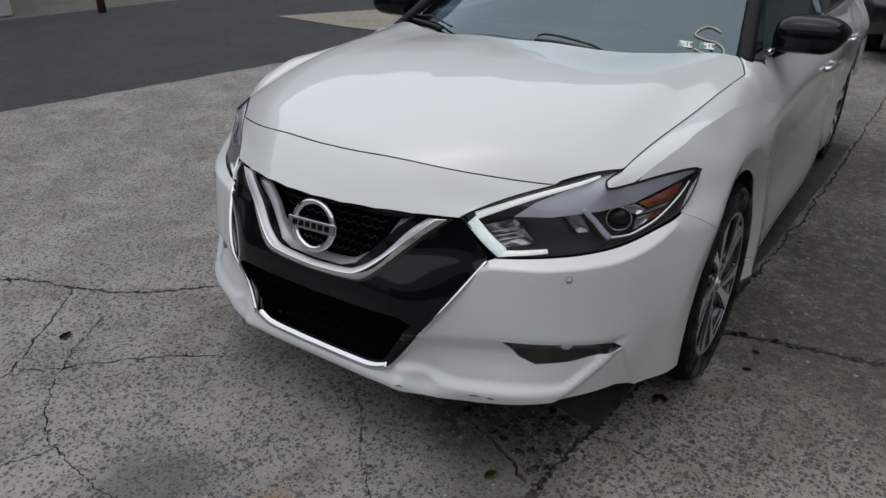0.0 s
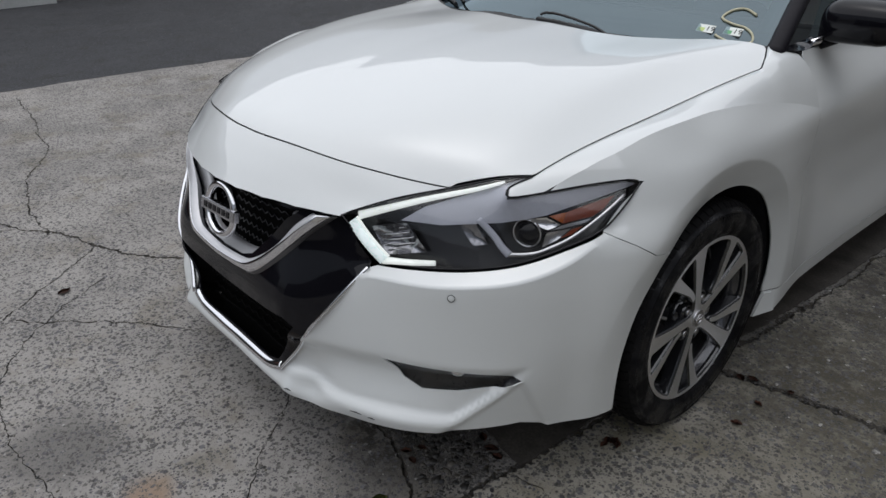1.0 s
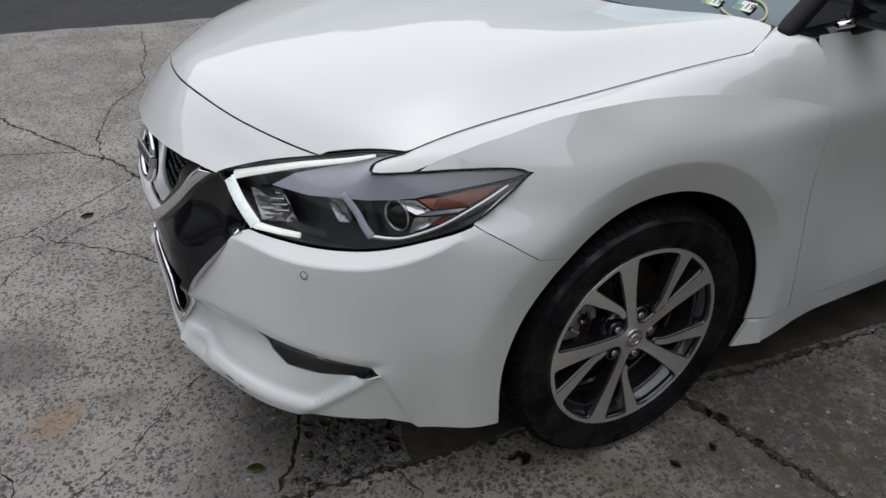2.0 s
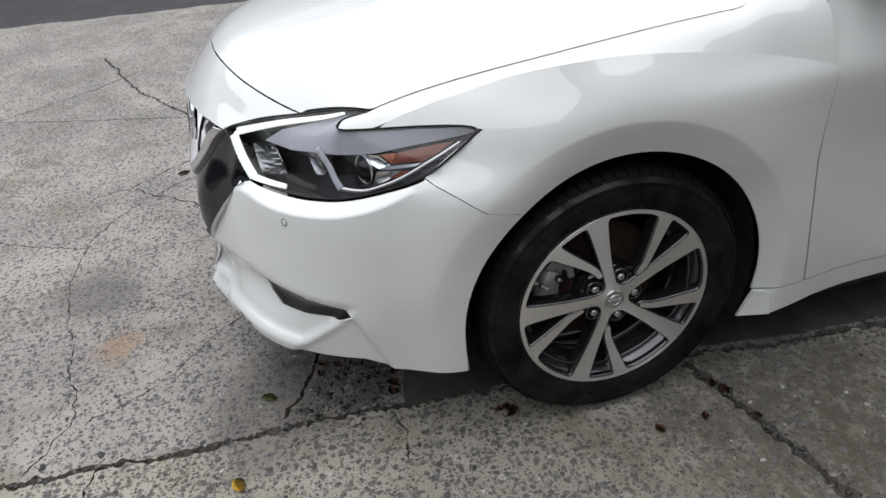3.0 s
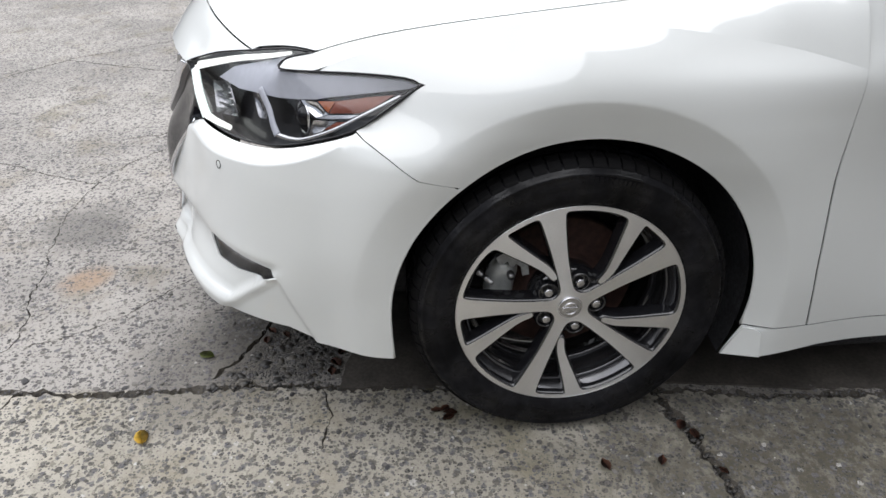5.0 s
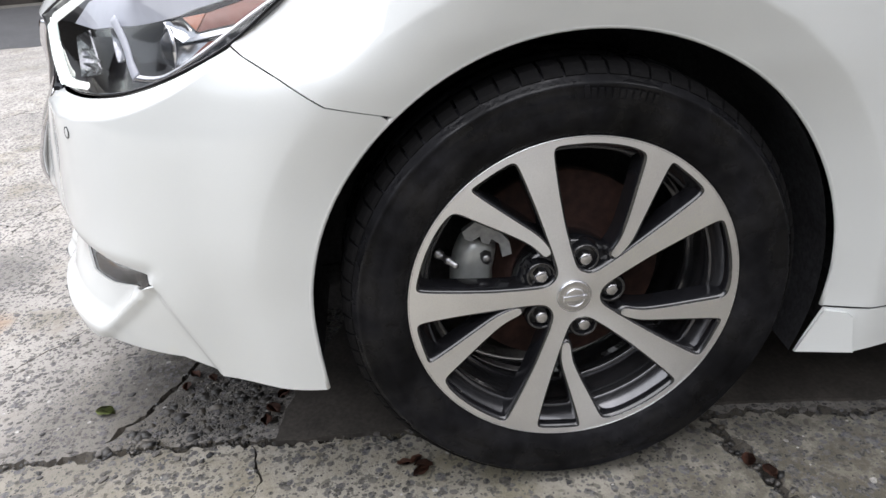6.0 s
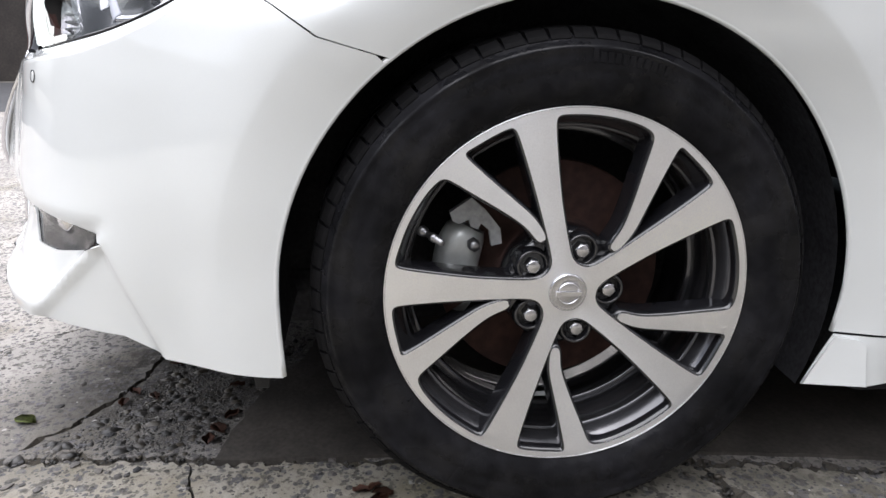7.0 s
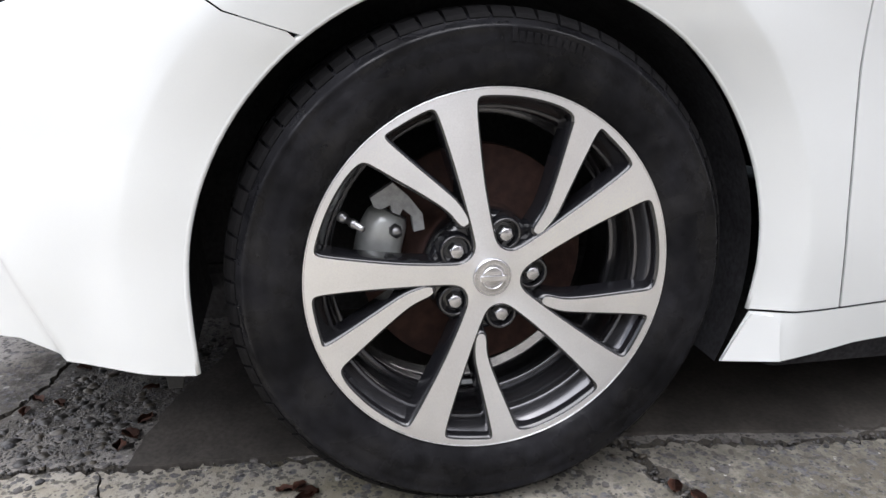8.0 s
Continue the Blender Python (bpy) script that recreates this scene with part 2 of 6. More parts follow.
def shell(v3, tris, rings, thick, out):
    """A sheet with thickness; out: a rough outward way, to turn the faces. Rims keep a sharp, slightly turned-in edge."""
    v3 = np.asarray(v3, float)
    n = np.zeros_like(v3)
    a, b, c = (v3[tris[:, i]] for i in range(3))
    fn = np.cross(b - a, c - a)
    if (fn @ np.asarray(out, float) if np.ndim(out) == 1 else (fn * out(0.333 * (a + b + c))).sum(1)).sum() < 0:
        tris, fn = tris[:, ::-1], -fn
    for i in range(3):
        np.add.at(n, tris[:, i], fn)
    n /= np.maximum(np.linalg.norm(n, axis=1, keepdims=True), 1e-12)
    bm = bmesh.new()
    top = [bm.verts.new(p) for p in v3]
    for t in tris:
        try:
            bm.faces.new([top[i] for i in t]).smooth = True
        except ValueError:
            pass
    if thick:
        low = v3 - n * thick
        lows = [bm.verts.new(p) for p in low]
        for t in tris:
            try:
                bm.faces.new([lows[i] for i in t[::-1]]).smooth = True
            except ValueError:
                pass
        for r in rings:
            u = [bm.verts.new(v3[i]) for i in r]
            w = [bm.verts.new(low[i]) for i in r]
            for i in range(len(r)):
                j = (i + 1) % len(r)
                bm.faces.new((u[i], u[j], w[j], w[i]))
    loose = [v for v in bm.verts if not v.link_faces]
    for v in loose:
        bm.verts.remove(v)
    return bm


def film(outline, bulge=0.0, step=0.03, thick=0.004, out=(0, 0, 1), edge=0.015):
    """A taut sheet over a closed 3D line, swelled by bulge metres along out."""
    p = np.array([tuple(q) for q in outline])
    c = p.mean(0)
    o = np.array(out, float)
    o /= np.linalg.norm(o)
    e1 = np.cross(o, (0.3, 0.9, 0.2))
    e1 /= np.linalg.norm(e1)
    e2 = np.cross(o, e1)
    loop = np.stack([(p - c) @ e1, (p - c) @ e2], 1)
    dense = resample(np.hstack([loop, ((p - c) @ o)[:, None]]), edge)
    v, f, rings = mesh2d(dense[:, :2], (), step, 9)
    h = np.zeros(len(v))
    fixed = np.zeros(len(v), bool)
    for k, i in enumerate(rings[0]):
        h[i], fixed[i] = dense[k, 2], True
    nb = [set() for _ in v]
    for t in f:
        for i in range(3):
            nb[t[i]] |= {t[(i + 1) % 3], t[(i + 2) % 3]}
    rows = np.repeat(np.arange(len(v)), [len(s_) for s_ in nb])
    cols = np.array([j for s_ in nb for j in s_])
    cnt = np.maximum(np.bincount(rows, minlength=len(v)), 1)
    h[~fixed] = dense[:, 2].mean()
    u = np.zeros(len(v))
    size = np.ptp(loop, axis=0).min()
    for _ in range(400):
        h = np.where(fixed, h, np.bincount(rows, h[cols], len(v)) / cnt)
        u = np.where(fixed, 0, np.bincount(rows, u[cols], len(v)) / cnt + (step / size) ** 2)
    if u.max() > 0:
        h = h + bulge * u / u.max()
    v3 = c + v[:, :1] * e1 + v[:, 1:] * e2 + h[:, None] * o
    return shell(v3, f, rings, thick, o)


def tube(pts, r, sides=8, flat=1.0, closed=False, up=(0, 0, 1)):
    """A rod along pts; r a number or one per point; flat squeezes it along up."""
    p = [Vector(q) for q in pts]
    n = len(p)
    bm = bmesh.new()
    rings = []
    for i in range(n):
        a, b = p[(i - 1) % n if closed else max(i - 1, 0)], p[(i + 1) % n if closed else min(i + 1, n - 1)]
        d = (b - a).normalized()
        e = d.cross(Vector(up))
        e = e.normalized() if e.length > 1e-4 else d.orthogonal().normalized()
        g = e.cross(d)
        rr = r[i] if isinstance(r, (list, tuple)) else r
        rings.append([bm.verts.new(p[i] + rr * (math.cos(2 * math.pi * k / sides) * e + flat * math.sin(2 * math.pi * k / sides) * g)) for k in range(sides)])
    for i in range(n if closed else n - 1):
        u, w = rings[i], rings[(i + 1) % n]
        for k in range(sides):
            bm.faces.new((u[k], u[(k + 1) % sides], w[(k + 1) % sides], w[k])).smooth = True
    if not closed:
        bm.faces.new(rings[0][::-1])
        bm.faces.new(rings[-1])
    return bm


def box(bm, lo, hi, bevel=0.0, m=Matrix.Identity(4)):
    g = bmesh.ops.create_cube(bm, size=1.0)
    for v in g["verts"]:
        v.co = m @ Vector([lo[i] + (v.co[i] + 0.5) * (hi[i] - lo[i]) for i in range(3)])
    if bevel:
        es = list({e for v in g["verts"] for e in v.link_edges})
        bmesh.ops.bevel(bm, geom=es, offset=bevel, segments=2, affect="EDGES", profile=0.5)
    return bm


def lathe(profile, n=72, close=False):
    """Turns (along, radius) pairs about the x axis."""
    bm = bmesh.new()
    rings = []
    for a, r in profile:
        rings.append([bm.verts.new((a, r * math.sin(2 * math.pi * k / n), r * math.cos(2 * math.pi * k / n))) for k in range(n)])
    m = len(rings)
    for i in range(m if close else m - 1):
        u, w = rings[i], rings[(i + 1) % m]
        for k in range(n):
            bm.faces.new((u[k], u[(k + 1) % n], w[(k + 1) % n], w[k])).smooth = True
    bmesh.ops.remove_doubles(bm, verts=bm.verts[:], dist=1e-6)
    bmesh.ops.recalc_face_normals(bm, faces=bm.faces)
    return bm


def mirrored(bm):
    """The same mesh on the other flank."""
    other = bm.copy()
    for v in other.verts:
        v.co.x = -v.co.x
    bmesh.ops.reverse_faces(other, faces=other.faces)
    return other


# ---------------------------------------------------------------- the car's skin
# Plan line: nose flat, corner round, flank straight; the skin stands off it by D(s, z).
S_KNOTS = [0, 0.25, 0.42, 0.55, 0.70, 0.85, 1.0, 1.13, 1.25, 1.41, 1.557, 1.807, 2.057, 2.557, 3.3, 3.95, 4.4, 4.9, 5.3]
Z_KNOTS = [0.2, 0.28, 0.36, 0.45, 0.54, 0.59, 0.615, 0.64, 0.68, 0.72, 0.8, 0.85, 0.9, 0.95]
FRONT = np.array([
    [0.050, 0.079, 0.062, 0.043, 0.042, 0.038, 0.037, 0.037, 0.036, 0.030, -0.017, -0.059, -0.107, -0.156],
    [0.046, 0.082, 0.059, 0.040, 0.034, 0.025, 0.021, 0.019, 0.021, 0.018, -0.026, -0.067, -0.118, -0.168],
    [0.029, 0.050, 0.029, 0.017, 0.002, -0.012, -0.022, -0.034, -0.045, -0.056, -0.086, -0.123, -0.166, -0.207],
    [-0.002, 0.015, -0.015, -0.028, -0.043, -0.052, -0.057, -0.063, -0.072, -0.080, -0.174, -0.207, -0.247, -0.288],
    [-0.027, -0.014, -0.033, -0.046, -0.057, -0.062, -0.066, -0.071, -0.079, -0.087, -0.191, -0.231, -0.270, -0.311],
    [-0.046, -0.038, -0.035, -0.046, -0.054, -0.059, -0.062, -0.066, -0.072, -0.080, -0.158, -0.208, -0.252, -0.298],
    [-0.054, -0.047, -0.040, -0.037, -0.041, -0.044, -0.047, -0.050, -0.056, -0.066, -0.145, -0.175, -0.240, -0.308],
    [-0.036, -0.030, -0.025, -0.018, -0.019, -0.022, -0.024, -0.027, -0.034, -0.050, -0.111, -0.143, -0.190, -0.244]])
FLANK = np.array([
    [-0.017, -0.013, -0.007, -0.003, -0.001, 0.001, 0.002, 0.002, -0.002, -0.014, -0.050, -0.082, -0.131, -0.186],
    [-0.011, -0.006, -0.002, 0.001, 0.001, -0.001, 0.003, 0.004, 0.003, -0.001, -0.023, -0.053, -0.081, -0.109],
    [-0.010, -0.006, -0.002, 0.001, 0.003, 0.004, 0.005, 0.005, 0.001, -0.003, -0.014, -0.036, -0.075, -0.112],
    [-0.012, -0.009, -0.005, -0.005, -0.007, -0.006, -0.005, -0.004, -0.006, -0.007, -0.013, -0.039, -0.064, -0.087],
    [-0.013, -0.013, -0.013, -0.016, -0.019, -0.019, -0.018, -0.017, -0.013, -0.009, -0.005, -0.031, -0.059, -0.090],
    [-0.020, -0.012, -0.020, -0.030, -0.031, -0.030, -0.028, -0.024, -0.018, -0.013, -0.010, -0.028, -0.064, -0.103],
    [-0.020, -0.012, -0.020, -0.028, -0.027, -0.026, -0.023, -0.019, -0.012, -0.006, -0.004, -0.022, -0.056, -0.092]])
TAIL = np.array([
    [-0.010, 0.000, -0.000, 0.002, 0.008, 0.014, 0.017, 0.019, 0.021, 0.022, 0.022, 0.011, -0.019, -0.049],
    [0.000, 0.010, 0.015, 0.020, 0.025, 0.027, 0.029, 0.030, 0.030, 0.030, 0.026, 0.010, -0.019, -0.048],
    [-0.020, -0.000, 0.008, 0.010, 0.010, 0.012, 0.012, 0.012, 0.011, 0.010, 0.010, -0.001, -0.030, -0.059],
    [-0.120, -0.100, -0.090, -0.085, -0.085, -0.085, -0.085, -0.085, -0.087, -0.090, -0.100, -0.113, -0.136, -0.159]])
SKIN = np.vstack([FRONT, FLANK, TAIL - np.array([[0.05], [0.055], [0.10], [0.14]])])
HUB_Z, ARCH_R, BASE = 0.332, 0.373, 2.775
SHELF_S = [0.509, 0.655, 0.803, 0.919, 1.032, 1.134]
SHELF_TOP = [0.632, 0.636, 0.646, 0.659, 0.684, 0.720]
SHELF_H = [0.022, 0.023, 0.024, 0.024, 0.019, 0.009]
SHELF_D = [-0.082, -0.109, -0.111, -0.103, -0.086, -0.0535]


def step_up(v, lo, hi):
    t = np.clip((v - lo) / (hi - lo), 0, 1)
    return t * t * (3 - 2 * t)


def skin(q):
    """Points of the body's flank and front over (s, z); negative s is the other side."""
    q = np.asarray(q, float)
    s, z, side = np.abs(q[:, 0]), q[:, 1], np.where(q[:, 0] < 0, -1.0, 1.0)
    d = ((weights(S_KNOTS, s) @ SKIN) * weights(Z_KNOTS, z)).sum(1)
    # shelf under the headlight, folded at its lower edge
    near = (s > 0.44) & (s < 1.22)
    if near.any():
        w = weights(SHELF_S, s[near])
        zl, zc, dl = w @ np.array(SHELF_TOP), w @ (np.array(SHELF_TOP) - np.array(SHELF_H)), w @ np.array(SHELF_D)
        dc = ((weights(S_KNOTS, s[near]) @ SKIN) * weights(Z_KNOTS, zc)).sum(1)
        zz, d0 = z[near], d[near]
        new_d = np.where(zz < zl, dc + (dl - dc) * (zz - zc) / (zl - zc), dl + (d0 - dl) * np.clip((zz - zl) / np.maximum(0.79 - zl, 0.02), 0, 1))
        k = step_up(s[near], 0.45, 0.50) * step_up(-s[near], -1.20, -1.134)
        d[near] = np.where(zz > zc, d0 + k * (new_d - d0), d0)
    for yc in (0.0, BASE):                                  # body swells to the wheel arch, whose face tucks in
        r = np.hypot(s - 1.557 - yc, z - HUB_Z)
        t = 0.449 - r
        tuck = 0.5 * (t + np.sqrt(t * t + 0.002 ** 2))
        d += (0.0225 * step_up(-r, -0.70, -0.449) * (1 - step_up(z, 0.66, 0.76) * step_up(-s, -1.40, -1.20)) - (0.40 - step_up(-s, -1.50, -1.25) * (0.22 + 0.10 * step_up(-z, -0.55, -0.30))) * tuck) * step_up(s, 1.03, 1.19)
    # scoop under the fog pocket, ending in a slanting ridge; then a recessed face as far as the fold
    ridge, fold = 0.765 + (z - 0.285) * 1.45, 1.004 - (z - 0.23) * 0.50
    ledge = 0.270 + 0.022 * step_up(-s, -0.46, -0.32)
    up = step_up(z, ledge, ledge + 0.026) * step_up(-z, -0.425, -0.375)
    d -= 0.023 * up * step_up(s, 0.25, 0.36) * step_up(-s, -ridge, -ridge + 0.035)
    d -= 0.010 * step_up(-z, -0.392, -0.372) * step_up(s, ridge - 0.004, ridge + 0.03) * step_up(-s, -fold, -fold + 0.018)
    # black chin under the V stands forward, and so does the lip
    d += 0.050 * (1 - step_up(s, 0.28, 0.47)) * step_up(z, 0.31, 0.44) * (1 - step_up(z, 0.49, 0.68))
    d += 0.028 * (1 - step_up(z, 0.240, 0.285)) * (1 - step_up(s, 0.34, 0.50))
    # bent lip
    d += 0.012 * np.exp(-((s - 0.30) / 0.03) ** 2 - ((z - 0.262) / 0.03) ** 2) - 0.014 * np.exp(-((s - 0.37) / 0.035) ** 2 - ((z - 0.27) / 0.04) ** 2)
    a = np.clip((s - 0.45) / 0.45, 0, math.pi / 2)
    nx, ny = np.sin(a), -np.cos(a)
    x = np.where(s < 0.45, s, 0.45 + 0.45 * nx)
    y = np.where(s < 0.45, -0.85, -0.40 + 0.45 * ny) + np.maximum(s - 1.157, 0)
    return np.stack([side * (x + nx * d), y + ny * d, z], 1)


def on_skin(x, y, z):
    """(s, z) of a place on or near the skin."""
    side = -1 if x < 0 else 1
    x = abs(x)
    if y > -0.40:
        s = 1.157 + y + 0.40
    elif x < 0.45:
        s = x
    else:
        s = 0.45 + 0.45 * math.atan2(x - 0.45, -(y + 0.40))
    return (side * s, z)


def outward(c):
    return c * np.array((1.0, 1.0, 0.3)) - np.array((0.0, 1.2, 0.1))


def skin_panel(loop, holes=(), step=0.016, thick=0.003, edge=0.008, lift=0.0, lines=()):
    v, f, rings = mesh2d(loop, holes, step, edge, lines)
    p = skin(v)
    if lift:
        e = 0.002
        n = np.cross(skin(v + (e, 0)) - p, skin(v + (0, e)) - p)
        n /= np.linalg.norm(n, axis=1, keepdims=True)
        p = p + n * lift * np.sign((n * outward(p)).sum(1, keepdims=True))
    return shell(p, f, rings, thick, outward)


X_KNOTS = [0, 0.2, 0.4, 0.6, 0.72, 0.82]
Q_KNOTS = [-0.01, 0.0, 0.035, 0.08, 0.18, 0.4, 0.7, 1.1, 1.3]
BONNET = np.array([
    [0.720, 0.720, 0.716, 0.708, 0.68, 0.64],
    [0.738, 0.738, 0.735, 0.728, 0.70, 0.66],
    [0.800, 0.796, 0.768, 0.742, 0.72, 0.70],
    [0.858, 0.851, 0.818, 0.776, 0.755, 0.73],
    [0.896, 0.894, 0.885, 0.852, 0.824, 0.80],
    [0.942, 0.944, 0.946, 0.930, 0.888, 0.860],
    [0.984, 0.987, 0.993, 0.983, 0.935, 0.908],
    [1.004, 1.005, 1.009, 1.006, 0.984, 0.945],
    [1.016, 1.015, 1.011, 1.003, 0.994, 0.962]])


def nose_line(x):
    return -0.88 + 0.42 * x * x - np.maximum(0.032 - 0.188 * x * x, 0.0)


def bonnet(q):
    """Points of the bonnet and the nose over (x, y)."""
    q = np.asarray(q, float)
    x = np.abs(q[:, 0])
    back = q[:, 1] - nose_line(x)
    reach = np.maximum(0.032 - 0.188 * x * x, 0.0)                    # the nose stands this much further forward in its middle
    back = np.where(back > 0.07 + reach, back - reach, back * 0.07 / (0.07 + reach))
    z = ((weights(X_KNOTS, x) @ BONNET.T) * weights(Q_KNOTS, back)).sum(1)
    z = z - 0.026 * step_up(x, 0.12, 0.44) * (1 - step_up(x, 0.50, 0.78)) * step_up(q[:, 1], -0.55, 0.30)   # the raised middle ends here
    return np.stack([q[:, 0], q[:, 1], z], 1)


def bonnet_panel(loop, step=0.022, thick=0.003, edge=0.010):
    v, f, rings = mesh2d(loop, (), step, edge)
    return shell(bonnet(v), f, rings, thick, (0, 0, 1))


def both(right_half):
    """A loop symmetrical about x = 0 from its half with x >= 0, in order."""
    return [tuple(p) for p in right_half] + [(-p[0], p[1]) for p in reversed(right_half) if abs(p[0]) > 1e-6]


# headlight edge (near flank)
HL_LOW = [(0.416, -0.804, 0.730), (0.498, -0.765, 0.632), (0.60, -0.706, 0.636), (0.69, -0.640, 0.646), (0.75, -0.575, 0.659), (0.80, -0.50, 0.684),
          (0.846, -0.42, 0.720), (0.857, -0.352, 0.766), (0.852, -0.295, 0.803)]
HL_PRONG = [(0.852, -0.295, 0.803), (0.836, -0.325, 0.811), (0.79, -0.41, 0.808), (0.74, -0.50, 0.800), (0.703, -0.560, 0.797), (0.690, -0.545, 0.812), (0.707, -0.493, 0.831)]
HL_TOP = [tuple(p) for p in bonnet([(0.707, -0.493), (0.66, -0.545), (0.587, -0.626), (0.50, -0.717), (0.416, -0.804)])]
HL_PRONG[-1], HL_LOW[0] = HL_TOP[0], HL_TOP[-1]
FENDER_SEAM = [(0.707, -0.493), (0.735, -0.30), (0.757, -0.123), (0.775, 0.12), (0.789, 0.301)]
SEAM_LINE = [(p.x, p.y) for p in curve_points([(x, y, 0) for x, y in FENDER_SEAM], 8)]

car = thing("sedan_car", "pearl white sedan with scuffed lower lip on the concrete drive", "car")


def arch(yc, a0, a1, r=ARCH_R, n=40):
    return [(1.565 + yc + (r + 0.009) * math.cos(a0 + (a1 - a0) * k / n), HUB_Z + (r + 0.001) * math.sin(a0 + (a1 - a0) * k / n)) for k in range(n + 1)]


# bumper skin: grille opening at its top, fog pockets as holes
fog_loop3 = [(0.547, -0.811, 0.415), (0.62, -0.77, 0.413), (0.70, -0.71, 0.410), (0.765, -0.65, 0.404), (0.792, -0.622, 0.396), (0.807, -0.604, 0.386),
             (0.772, -0.643, 0.368), (0.70, -0.715, 0.350), (0.63, -0.765, 0.346), (0.590, -0.792, 0.366)]
FOG = [on_skin(*p) for p in fog_loop3]
half = [(0.0, 0.262), (0.20, 0.268), (0.262, 0.288), (0.38, 0.455), (0.490, 0.622)]
half += [on_skin(x, y, z - 0.004) for x, y, z in [tuple(v) for v in curve_points(HL_LOW[1:7], 4)]]
half += [on_skin(*p) for p in ((0.847, -0.417, 0.7182), (0.886, -0.359, 0.6826), (0.909, -0.311, 0.6489), (0.913, -0.245, 0.6298))]
half += arch(0, math.pi - 0.905, math.pi, 0.373)[1:] + [(1.1835, 0.29), (1.1855, 0.25), (1.187, 0.228)]
half += [on_skin(0.84, -0.49, 0.228), on_skin(0.826, -0.533, 0.230), on_skin(0.80, -0.60, 0.252), on_skin(0.72, -0.72, 0.250), on_skin(0.60, -0.82, 0.242), on_skin(0.50, -0.86, 0.238), (0.26, 0.235), (0.0, 0.228)]
fold_s = np.linspace(0.505, 1.115, 60)
fold_z = weights(SHELF_S, fold_s) @ (np.array(SHELF_TOP) - np.array(SHELF_H))
folds = [[(k * a_, b_ + o_) for a_, b_ in zip(fold_s, fold_z)] for k in (1, -1) for o_ in (-0.0045, 0.0, 0.004)]
folds += [[(k * (1.557 + r * math.cos(a)), HUB_Z + r * math.sin(a)) for a in np.linspace(2.48, 3.28, 30)] for k in (1, -1) for r in (0.4455, 0.449, 0.4525)]
bumper = part("bumper", skin_panel(both(half), [FOG, [(-s, z) for s, z in FOG[::-1]]], 0.011, lines=folds), PAINT, car, "white front bumper with a scraped lower lip")

# nose strip between grille and bonnet
seam = [(x, -0.81 + 0.534 * x * x) for x in np.linspace(0, 0.585, 40)]
nose = [(0.0, nose_line(0) + 0.0)] + [(x, nose_line(x)) for x in (0.1, 0.2, 0.3, 0.38, 0.413)]
nose += [(p.x, p.y) for p in curve_points(HL_TOP[2:], 4)[::-1][1:]]
nose += [(x, y - 0.0016) for x, y in seam[::-1][1:]]
part("nose_panel", bonnet_panel(both(nose), 0.014), PAINT, bumper)

# bonnet
hood = [(x, y + 0.0016) for x, y in seam] + [(p.x - 0.004, p.y + 0.004) for p in curve_points(HL_TOP[:3], 5)[::-1][1:]]
hood += [(x - 0.0016, y) for x, y in SEAM_LINE[1:]]
hood += [(0.7860, 0.316), (0.779, 0.334), (0.766, 0.368), (0.750, 0.402), (0.742, 0.416), (0.732, 0.424), (0.70, 0.412), (0.65, 0.382), (0.55, 0.328), (0.466, 0.284), (0.38, 0.240), (0.30, 0.206), (0.20, 0.186), (0.0, 0.17)]
part("bonnet", bonnet_panel(both(hood)), PAINT, car, "white bonnet")

# front wings
wing = [on_skin(*p) for p in ((0.849, -0.416, 0.720), (0.857, -0.352, 0.766), (0.852, -0.290, 0.804))]
# shoulder crease: the flank stops here and a flatter top runs in to the bonnet
CREASE = [(0.703, -0.560, 0.797), (0.74, -0.50, 0.800), (0.770, -0.420, 0.832), (0.800, -0.33, 0.862), (0.822, -0.147, 0.897), (0.835, 0.095, 0.893), (0.860, 0.342, 0.856), (0.889, 0.497, 0.816)]
crease = curve_points(CREASE, 6)
wing += [on_skin(*p) for p in ((0.836, -0.325, 0.811), (0.79, -0.41, 0.808), (0.75, -0.482, 0.802))]
wing += [on_skin(*tuple(p)) for p in crease[9:]]
wing += [(2.050, 0.60), (2.062, 0.40), (2.076, 0.262), (1.557 + 0.372, 0.262)]
wing += arch(0, -0.19, math.pi - 0.905)
wing += [on_skin(*p) for p in ((0.910, -0.309, 0.650), (0.887, -0.358, 0.684))]
flare = [[(1.557 + r * math.cos(a), HUB_Z + r * math.sin(a)) for a in np.linspace(0.06, 2.12, 70)] for r in (0.4455, 0.449, 0.4525)]
wing_bm = skin_panel(wing, (), 0.011, lines=flare)
# wing top
inner = HL_PRONG[4:6] + [tuple(p) for p in bonnet([(x + 0.0014, y) for x, y in SEAM_LINE])] + [(0.796, 0.345, 0.951), (0.797, 0.375, 0.954), (0.798, 0.43, 0.956), (0.801, 0.497, 0.952)]
inner = np.array([tuple(p) for p in curve_points(inner, 3)])
outer = skin([on_skin(*tuple(p)) for p in crease])
outer[:, 1] = np.maximum.accumulate(outer[:, 1])
rows = []
for y in np.linspace(-0.558, 0.497, 110):
    a_, b_ = (np.array([np.interp(y, c[:, 1], c[:, 0]), y, np.interp(y, c[:, 1], c[:, 2])]) for c in (inner, outer))
    rows.append([wing_bm.verts.new(a_ + (b_ - a_) * k / 8 + np.array((0.25, 0, 1)) * (0.05 + 0.07 * step_up(y, -0.2, 0.4)) * np.linalg.norm(b_ - a_) * math.sin(math.pi * k / 8)) for k in range(9)])
